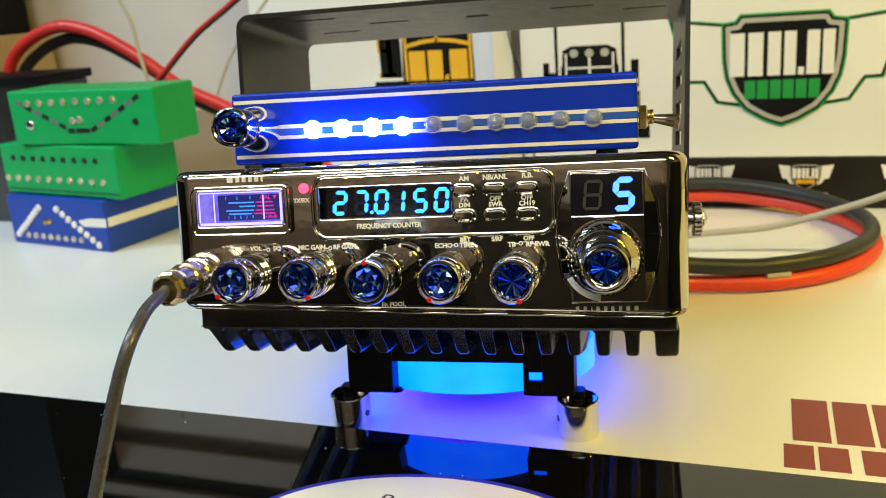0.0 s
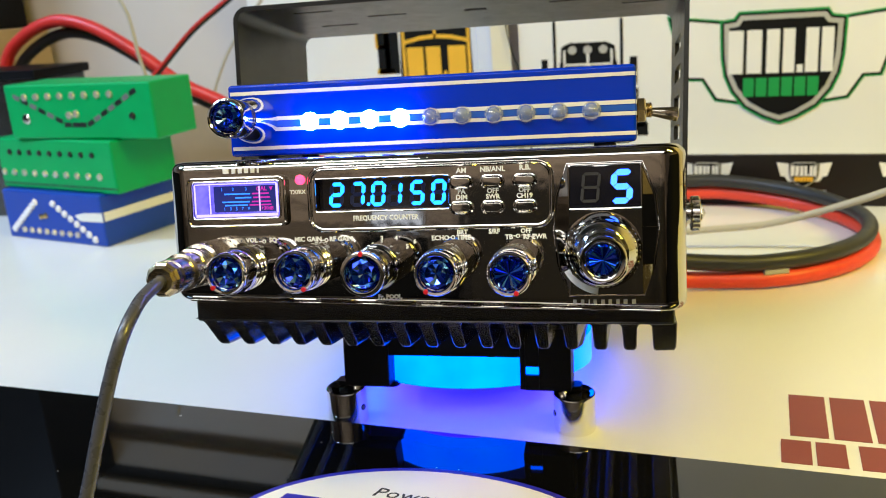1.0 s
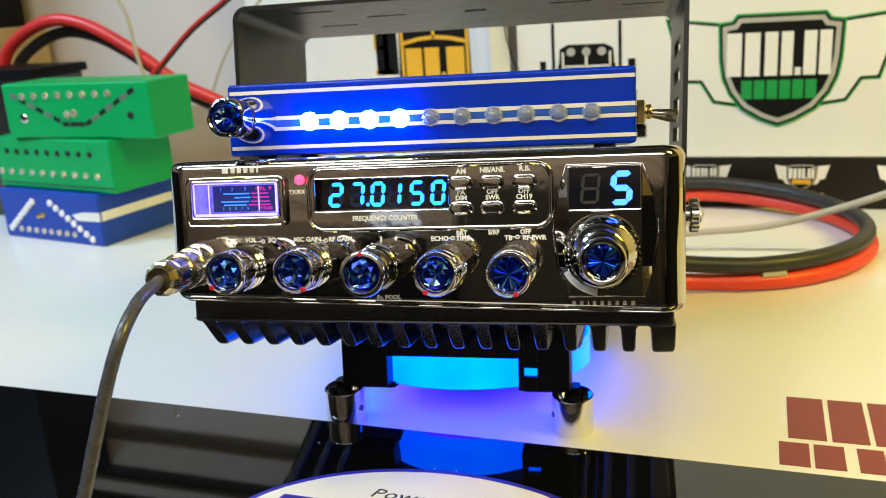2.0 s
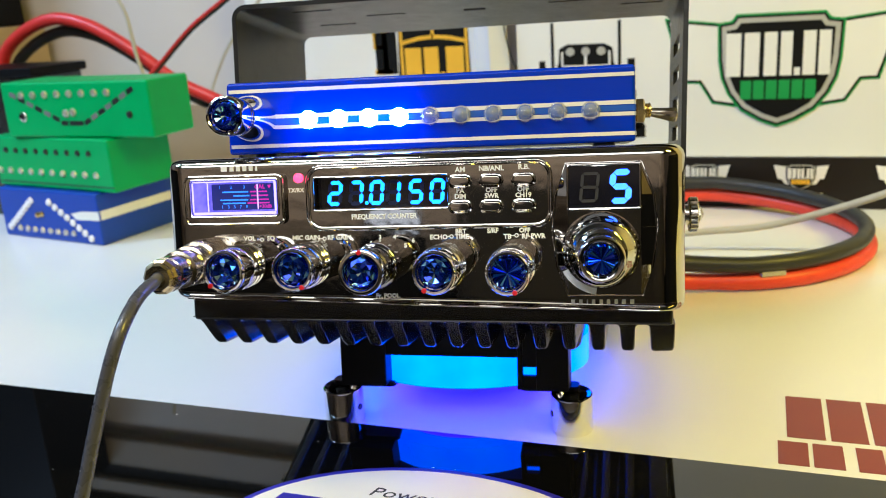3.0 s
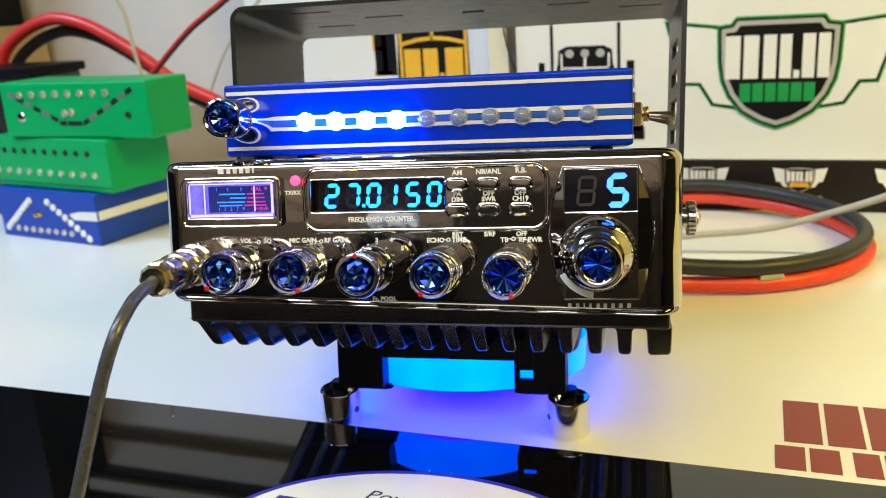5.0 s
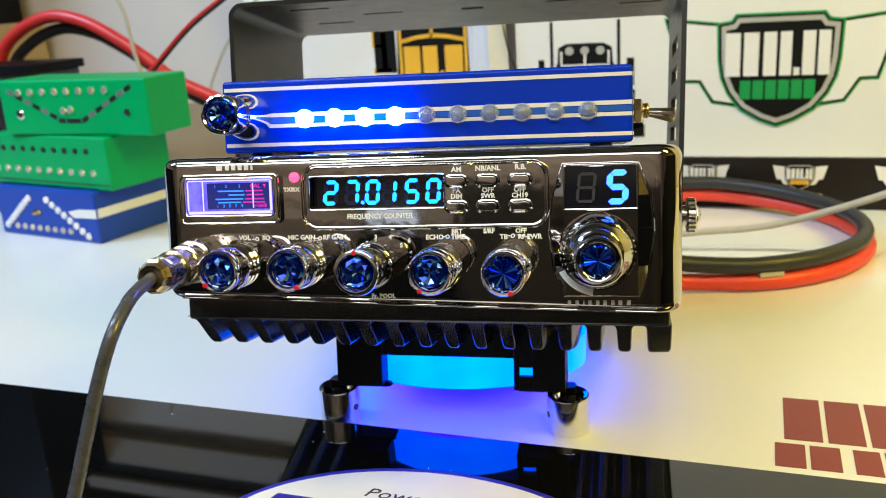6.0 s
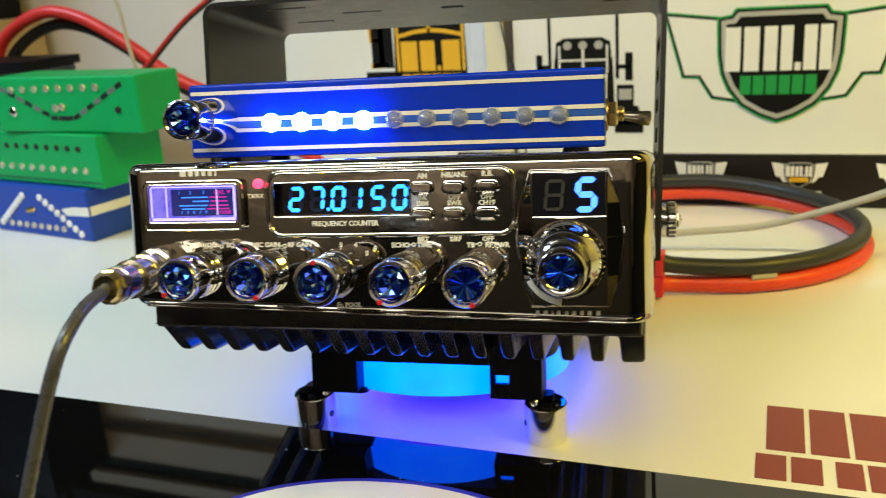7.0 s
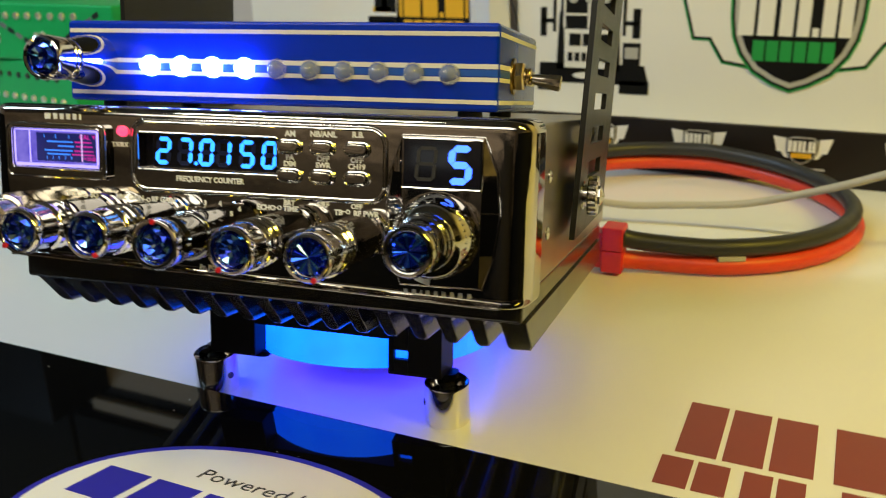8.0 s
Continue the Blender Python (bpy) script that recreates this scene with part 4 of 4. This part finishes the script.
part("plug", flat(body, PLUG_MM), WARM_NICKEL, mic, "nickel screw plug", 30)
part("clamp_nut", flat(lathe([(3.2, 46.4), (5.5, 46.6), (6.1, 47.4), (6.1, 50.6), (5.2, 51.4), (5.2, 52.6), (4.4, 53.6), (2.5, 53.4)], 10), PLUG_MM), NICKEL_BRASS, mic, "dull nickel clamp nut", 20)
END = PLUG_MM @ Vector((0, -52, 0))
part("cord", tube([END, (-54.6, -127, 111), (-52.5, -136, 108.7), (-51.8, -144.5, 102.7), (-54.6, -149.2, 91.5), (-58.4, -154.2, 75), (-61.8, -160, 57.5), (-66, -168, 36), (-71, -178, 14), (-80, -196, 3.0), (-110, -230, 3.0), (-170, -245, 3.0)], 2.2, 14), GREY_RUBBER, mic, "smooth dark grey cord")

# ---- power lead with its red connector ----
lead = thing("power_lead", Matrix(), "coiled thick red and black power lead with red connector", "cable")


def hoop(r, cx, cy, z, a0, a1, n=28, lift=0.0):
    return [(cx + r * math.cos(radians(a0 + (a1 - a0) * i / n)), cy + r * 0.97 * math.sin(radians(a0 + (a1 - a0) * i / n)), z + lift * min(1.0, max(0.0, (i / n - 0.38) / 0.25)) ** 1.5) for i in range(n + 1)]


part("red_cord", tube([(82, 205, 9), (94, 212, 7)] + hoop(110, 99, 322, 6.2, -84, 190, 30, 6.5)[1:] + [(-30, 330, 8)], 5.6, 16, 4), RED_RUBBER, lead, "thick red cord")
part("black_cord", tube([(82, 205, 23), (94, 209, 20)] + hoop(108.5, 98, 319, 17.6, -84, 190, 30, 6.5)[1:] + [(-30, 320, 19)], 5.4, 16, 4), BLACK_RUBBER, lead, "thick black cord")
con = part("connector", join(box(73, 85.5, 197, 211, 2.0, 15.4, 1.0), box(73, 85.5, 197, 211, 15.7, 30, 1.0), box(64, 73.4, 198.5, 209.5, 4, 26, 0.8)), RED_PLASTIC, lead, "red plastic connector pair")
part("cable_tie", flat(box(-8, 8, -2.6, 2.6, -1.6, 1.6, 0.6), Matrix.Translation((143.6, 222.0, 11.8)) @ Matrix.Rotation(radians(24), 4, "Z")), CREAM, lead, "pale cable tie")
part("socket", box(85.3, 86.0, 199, 209, 18.5, 27, 0.2), BLACK_RUBBER, con)

coax = thing("coaxial_lead", Matrix(), "thin cream coaxial cable crossing the coil", "cable")
part("cord", tube([(20, 285, 20), (62, 294, 14), (100, 300, 16), (140, 301, 21), (180, 297, 34), (216, 288, 50), (270, 272, 78), (340, 250, 120)], 2.5, 12), CREAM, coax, "cream jacket")

# ---- stacked small boxes ----
def panel_box(name, label, m, w, d, h, material):
    ob = thing(name, m, label, "box")
    part("case", box(0, w, 0, d, 0, h, 2.2, 4), material, ob)
    return ob


def studs(ob, spots, r, material, name="lamp_lens"):
    for x, z in spots:
        part(name, at(lathe([(r, -0.3), (r, 0.6), (r * 0.8, 1.6), (0, 2.2)], 14), x, 0, z), material, ob)


low = panel_box("blue_switch_box", "blue enamelled box with white stripes and lamps", pose(-0.537, 0.278, 0, 0, 0, -10), 134, 95, 46.5, BOX_BLUE)
for a, b in (((10, 9), (46, 36)), ((71, 36), (120, 6))):
    n = 7
    studs(low, [(a[0] + (b[0] - a[0]) * i / n, a[1] + (b[1] - a[1]) * i / n) for i in range(n + 1)], 3.3, STICKER_WHITE)
part("arrow_stripe", join(plate([(98, 27), (104, 22), (134.1, 23), (134.1, 31), (112, 30)], -0.3, 0.1), box(134, 134.3, 2, 90, 23, 31)), STRIPE, low, "white arrow stripe", 0)
studs(low, [(24 + 10.5 * i, 9) for i in range(8)], 2.9, STUD)
studs(low, [(58, 24), (52, 23)], 2.8, BRASS)

mid = panel_box("green_lamp_box", "green powder-coated box with rows of lamps", pose(-0.5388, 0.2847, 0.0468, 0, 0, -10), 155, 70, 46.5, GREEN_PAINT)
studs(mid, [(19 + 13.9 * i, 34) for i in range(9)], 2.6, INK, "port")
studs(mid, [(6 + 14.4 * i, 15) for i in range(10)], 3.1, STUD)
part("groove", box(-0.2, 155.2, -0.3, 0.2, 4.4, 5.4), INK, mid, "", 0)

top = panel_box("green_gauge_box", "green powder-coated box with a curved lamp row", pose(-0.505, 0.2735, 0.0938, 0, 0, -4), 166, 52, 48, GREEN_PAINT)
studs(top, [(24 + 14 * i, 37 + 0.2 * i) for i in range(8)], 3.2, STUD)
curve = [(14 + 9.3 * i, 37 - 4.05 * i) for i in range(7)] + [(79, 12.6), (87, 12.6)] + [(96 + 8.5 * i, 14 + 4.3 * i) for i in range(7)]
for i, (x, z) in enumerate(curve):
    part("slot", at(flat(box(-3.8, 3.8, -0.4, 0.2, -2.0, 2.0, 0.1), Matrix.Rotation(radians(24 if i < 6 else -27 if i > 8 else 0), 4, "Y")), x, 0, z), INK if i % 2 or 5 < i < 10 else DIM_SLOT, top, "", 0)
studs(top, [(81, 22), (73, 21)], 3.4, STUD)
studs(top, [(22, 18)], 4.6, STEEL, "jack")
studs(top, [(143, 20)], 3.0, INK, "port")

# ---- boards behind ----
def ring_out(points, d):
    """The outline moved outwards by d from its middle, side by side."""
    n = len(points)
    area = sum(points[i][0] * points[(i + 1) % n][1] - points[(i + 1) % n][0] * points[i][1] for i in range(n))
    s = 1 if area > 0 else -1
    out = []
    for i in range(n):
        p, q, r = Vector(points[i - 1]), Vector(points[i]), Vector(points[(i + 1) % n])
        a, b = (q - p).normalized(), (r - q).normalized()
        na, nb = Vector((a.y, -a.x)) * s, Vector((b.y, -b.x)) * s
        m = (na + nb).normalized()
        out.append(tuple(q + m * (d / max(0.4, m.dot(na)))))
    return out


def shield(parent, cx, cz, k, y, edge, words, low_colour):
    """A winged shield emblem, printed in layers."""
    half = [(0, 47.5), (36, 47.5), (40, 42), (50.5, 40.5), (49.5, 10), (47, -6), (41, -20), (30, -34), (14, -43.5), (0, -48.5)]
    pts = [(x, z) for x, z in half] + [(-x, z) for x, z in half[-2:0:-1]]
    def sc(p, d=0.0):
        return [(cx + k * u, cz + k * v) for u, v in (ring_out(p, d) if d else p)]
    for s in (-1, 1):
        wing = [(s * 46, 40.5), (s * 98, 47), (s * 82, -8), (s * 68, -8.5), (s * 56, -27.5), (s * 34, -31)]
        part("wing_edge", plate(sc(wing, 2.6), y - 0.3, y), edge, parent, "", 0)
        part("wing_line", plate(sc(wing, 1.2), y - 0.6, y - 0.3), LOGO_BLACK, parent, "", 0)
        part("wing", plate(sc(wing, -0.8), y - 0.9, y - 0.6), words, parent, "", 0)
    for d, m, lift in ((3.4, edge, 1.2), (1.6, LOGO_BLACK, 1.5), (-0.4, LOGO_SILVER, 1.8), (-4.6, LOGO_BLACK, 2.1)):
        part("shield", plate(sc(pts, d), y - lift, y - lift + 0.3), m, parent, "", 0)
    for a, b in ((-46, -33), (-30, -17), (-13, -2), (1, 11), (13, 18), (20, 30.5), (33, 43)):
        top_z, low_z = (34, -5) if b - a > 8 else (2, -5)
        part("emblem_bar", plate(sc([(a, low_z), (b, low_z), (b, top_z), (a, top_z)]), y - 2.4, y - 2.1), words, parent, "", 0)
    for i in range(6):
        a = -32.5 + 11 * i
        part("emblem_bar", plate(sc([(a, -26), (a + 9.4, -26), (a + 9.4, -9), (a, -9)]), y - 2.4, y - 2.1), low_colour, parent, "", 0)


def sign_board(name, label, x0, x1, z0, z1, y):
    ob = thing(name, Matrix(), label, "sign board")
    part("panel", box(x0, x1, y, y + 8, z0, z1, 0.6), BOARD_WHITE, ob, "white panel")
    return ob


emblem_board = sign_board("emblem_board", "white sign board with a green and black winged shield", -97, 620, 0.2, 420, 525)
shield(emblem_board, 147.5, 107, 1.0, 525, LOGO_GREEN, BOARD_WHITE, LOGO_GREEN)


def shapes(parent, name, y, items):
    for material, pts in items:
        part(name, plate(pts, y - 0.35, y), material, parent, "", 0)


def rect(a, b, c, d):
    return [(a, c), (b, c), (b, d), (a, d)]


# a truck seen from the front, in black
T = -28.5
shapes(emblem_board, "truck_shape", 525, [
    (LOGO_BLACK, rect(T - 34, T - 31, 100, 158)), (LOGO_BLACK, rect(T + 31, T + 34, 98, 158)),
    (LOGO_BLACK, [(T - 27, 118), (T + 27, 118), (T + 26, 133), (T + 18, 137), (T - 18, 137), (T - 26, 133)]),
    (LOGO_BLACK, rect(T - 46, T - 34, 108, 112)), (LOGO_BLACK, rect(T + 34, T + 46, 107, 111)),
    (LOGO_BLACK, rect(T - 46, T - 40, 96, 122)), (LOGO_BLACK, rect(T + 40, T + 47, 96, 122)),
    (LOGO_BLACK, [(T - 30, 66), (T + 30, 66), (T + 28, 118), (T - 28, 118)]),
    (LOGO_BLACK, [(T - 47, 54), (T + 52, 54), (T + 56, 58), (T + 52, 72), (T - 46, 72)]),
    (LOGO_BLACK, rect(T + 32, T + 48, 72, 92)), (LOGO_BLACK, rect(T + 30, T + 57, 46, 58)), (LOGO_BLACK, rect(T - 48, T - 34, 46, 58))])
shapes(emblem_board, "truck_shape", 524.6, [
    (BOARD_WHITE, [(T - 22, 68), (T + 22, 68), (T + 23, 103), (T - 23, 103)]),
    (BOARD_WHITE, rect(T - 24, T + 24, 115, 117)), (BOARD_WHITE, rect(T - 24, T - 22, 104, 130)), (BOARD_WHITE, rect(T + 22, T + 24, 104, 130)), (BOARD_WHITE, rect(T - 1.2, T + 1.2, 104, 126)),
    (LOGO_SILVER, rect(T + 34, T + 46, 78, 88)), (BOARD_WHITE, [(x, z) for x, z in oval(T - 2, 61, 12, 3, 24)])])
shapes(emblem_board, "truck_lamp", 524.6, [(LOGO_SILVER, oval(T + d, 130, 4.2, 4.0, 24)) for d in (-15, 0, 15)])
shapes(emblem_board, "emblem_bar", 524.2, [(LOGO_BLACK, rect(T + a, T + b, 88, 99)) for a, b in ((-18, -7), (-5, 4), (9, 19))] + [(LOGO_BLACK, rect(T - 19 + 6.6 * i, T - 14.5 + 6.6 * i, 74, 82)) for i in range(6)])

yellow_board = sign_board("truck_board", "white sign board with a black and yellow truck", -400, -137, 0.2, 300, 527)
U = -192.0
shapes(yellow_board, "truck_shape", 527, [
    (LOGO_BLACK, [(U - 34, 92), (U + 46, 92), (U + 44, 190), (U - 30, 190)]), (LOGO_BLACK, rect(U - 58, U - 34, 114, 164)),
    (LOGO_BLACK, rect(U - 66, U - 30, 84, 110)), (LOGO_YELLOW, rect(U - 60, U - 44, 140, 164)), (LOGO_YELLOW, rect(U - 50, U - 44, 118, 140)), (LOGO_YELLOW, rect(U - 60, U - 40, 114, 119)),
    (LOGO_YELLOW, rect(U - 64, U - 34, 100, 106)), (LOGO_YELLOW, rect(U - 64, U - 34, 90, 95))])
shapes(yellow_board, "truck_shape", 526.6, [
    (LOGO_YELLOW, rect(U - 30, U - 27, 110, 190)), (LOGO_YELLOW, rect(U + 41, U + 44, 110, 190)), (LOGO_YELLOW, rect(U + 5, U + 8, 148, 190)),
    (LOGO_YELLOW, [(U - 28, 143), (U - 10, 147), (U + 7, 148.5), (U + 24, 147), (U + 42, 143), (U + 42, 147), (U + 24, 151), (U + 7, 152.5), (U - 10, 151), (U - 28, 147)]),
    (LOGO_BLACK, rect(U - 56, U - 50, 144, 160))])
shapes(yellow_board, "emblem_bar", 526.2, [(LOGO_YELLOW, rect(U + a, U + b, 110, d)) for a, b, d in ((-25, -7, 140), (-4, 12, 140), (14, 18, 115), (20, 39, 140))] + [(LOGO_YELLOW, rect(U - 25 + 11 * i, U - 16 + 11 * i, 96, 107)) for i in range(6)])

sheet = thing("paper_sheets", Matrix(), "cream and pale blue paper sheets wedged between the boards", "paper")
part("sheet", plate([(-137, 2), (-122, 2), (-125, 300), (-141, 300)], 521, 522.2), PAPER_BLUE, sheet, "pale blue sheet", 0)
part("sheet", plate([(-122, 2), (-98, 2), (-112, 300), (-126, 300)], 519, 520.2), PAPER, sheet, "cream sheet", 0)
cable = thing("hanging_wire", Matrix(), "thin black wire hanging between the boards", "wire")
part("cord", tube([(-116, 516, 250), (-107, 516, 160), (-101, 516, 130), (-95, 516, 110), (-88, 514, 60), (-80, 505, 2.5)], 0.95, 10), BLACK_RUBBER, cable)

banner = thing("banner_strip", Matrix(), "long black banner strip with small winged emblems", "banner")
part("strip", box(-130, 640, 436, 442, 0.1, 43.4, 0.6), STRIP_BLACK, banner, "black strip")
for i in range(7):
    cx = 88.8 + 78.0 * (i - 2)
    shield(banner, cx, 27.2, 0.222, 436, STRIP_BLACK, BOARD_WHITE, LOGO_YELLOW)
    part("emblem_bar", box(cx - 12, cx + 18, 435.6, 436.1, 12.2, 13.5), GREY_PRINT, banner, "", 0)

# ---- left background: cables and black boxes ----
arch = thing("battery_lead", Matrix(), "thick red and black battery cables arching behind the boxes", "cable")
base = [(-650, 420, 110), (-640, 420, 155), (-608, 420, 180), (-567, 420, 192), (-531, 420, 187), (-499, 420, 173), (-462, 421, 150), (-426, 424, 123), (-376, 428, 99), (-310, 432, 60), (-240, 436, 14), (-160, 438, 9)]
part("red_cord", tube(base, 6.5, 16), CRIMSON, arch, "thick red cord")
part("black_cord", tube([(x + 4, y + 10, z - 13 if z > 25 else z - 2) for x, y, z in base], 6.0, 16), BLACK_RUBBER, arch, "thick black cord")
wire = thing("thin_wire_pair", Matrix(), "thin red and black wire pair running up the wall", "wire")
part("red_wire", tube([(-482, 396, 104), (-440.2, 404, 135.4), (-389.5, 404, 175.8), (-340.6, 404, 204.9), (-273.9, 404, 247.2)], 1.8, 10), CRIMSON, wire)
part("black_wire", tube([(-482, 397, 100.7), (-440.2, 405, 132.1), (-389.5, 405, 172.5), (-340.6, 405, 201.6), (-273.9, 405, 243.9)], 1.6, 10), BLACK_RUBBER, wire)
aerial = thing("cream_wire", Matrix(), "thin cream wire hanging down the wall", "wire")
part("cord", tube([(-484.6, 406, 256.5), (-470.6, 406, 211.4), (-462.1, 406, 190.8), (-457.4, 406, 153.3), (-450.8, 406, 123.2), (-452, 404, 118), (-440, 400, 60), (-436, 398, 3)], 2.0, 10), CREAM, aerial)
# Faint diagonal line up the wall, built as a second cord.
part("cord", tube([(-424, 470, 96), (-410, 470, 124), (-392, 470, 152), (-368, 470, 178), (-330, 470, 214), (-280, 470, 250)], 1.6, 10), CREAM, aerial)
# Brown strip added for a dark zone at the wall base, no known board.
tagged(part("base_strip", box(-1490, -402, 546, 559.6, 0.2, 84, 1.5), SHELF_WOOD, None, "low brown strip along the wall base, added for its darker tone"), kind="structure")
supply = thing("power_supply", Matrix(), "black metal power supply box under the cables", "power supply")
part("case", box(-720, -540, 345, 420, 0.2, 140, 2), BLACK_METAL, supply, "black metal case")
part("lid", box(-722, -534, 343, 422, 140.2, 149, 1.5), BLACK_PLASTIC, supply, "black lid")
shelf = thing("wall_shelf", Matrix(), "dark brown wooden wall shelf with two boards", "shelf")
for z, h in ((387, 41), (455, 20)):
    part("board", box(-760, -60, 542, 558, z, z + h, 1.5), SHELF_WOOD, shelf, "brown wooden board")
part("back", box(-760, -60, 552, 558, 428.5, 454.5, 0.5), DARK_WOOD, shelf, "dark back panel")
# Unseen black mass, added so the glass plate reflects dark above the shelf.
cupboard = thing("dark_wall_mass", Matrix(), "unseen black panel above the shelf, added for the dark glass reflection", "cupboard")
part("body", box(-1500, 600, 540, 558, 476, 1200, 3), DARK_WOOD, cupboard, "black body")
for a, b in ((-1490, -800), (-790, -100), (-90, 590)):
    part("door", box(a, b, 530, 539.5, 482, 1190, 2), DARK_WOOD, cupboard, "front slab of the added black panel")
rack = thing("black_equipment_box", Matrix(), "black equipment box standing on a cardboard carton", "box")
part("case", box(-1700, -716, 436, 540, 186, 430, 2), BLACK_PLASTIC, rack, "black case")
carton = thing("cardboard_carton", Matrix(), "brown cardboard carton under the black equipment box", "carton")
part("body", box(-960, -692, 438, 545, 0.2, 185.6, 1.5), CARDBOARD, carton)
part("packing_tape", box(-850, -802, 437.6, 437.95, 120, 185.4), PAPER, carton, "pale packing tape", 0)

# ---- dust specks on the black glass ----
rng = random.Random(7)
dust = bmesh.new()
for i in range(90):
    speck = bmesh.new()
    r = rng.choice((0.12, 0.16, 0.2, 0.2, 0.28, 0.4))
    bmesh.ops.create_icosphere(speck, subdivisions=1, radius=r)
    flat(speck, Matrix.Translation((rng.uniform(-330, 330), rng.uniform(-230, -12), 5.02)) @ Matrix.Rotation(rng.uniform(0, 6), 4, "Z") @ Matrix.Diagonal((rng.uniform(0.8, 2.2), 1, 0.35, 1)))
    dust = join(dust, speck)
tagged(part("dust_specks", dust, STRIPE, None, "pale dust specks scattered on the black glass", 0), kind="stuff")
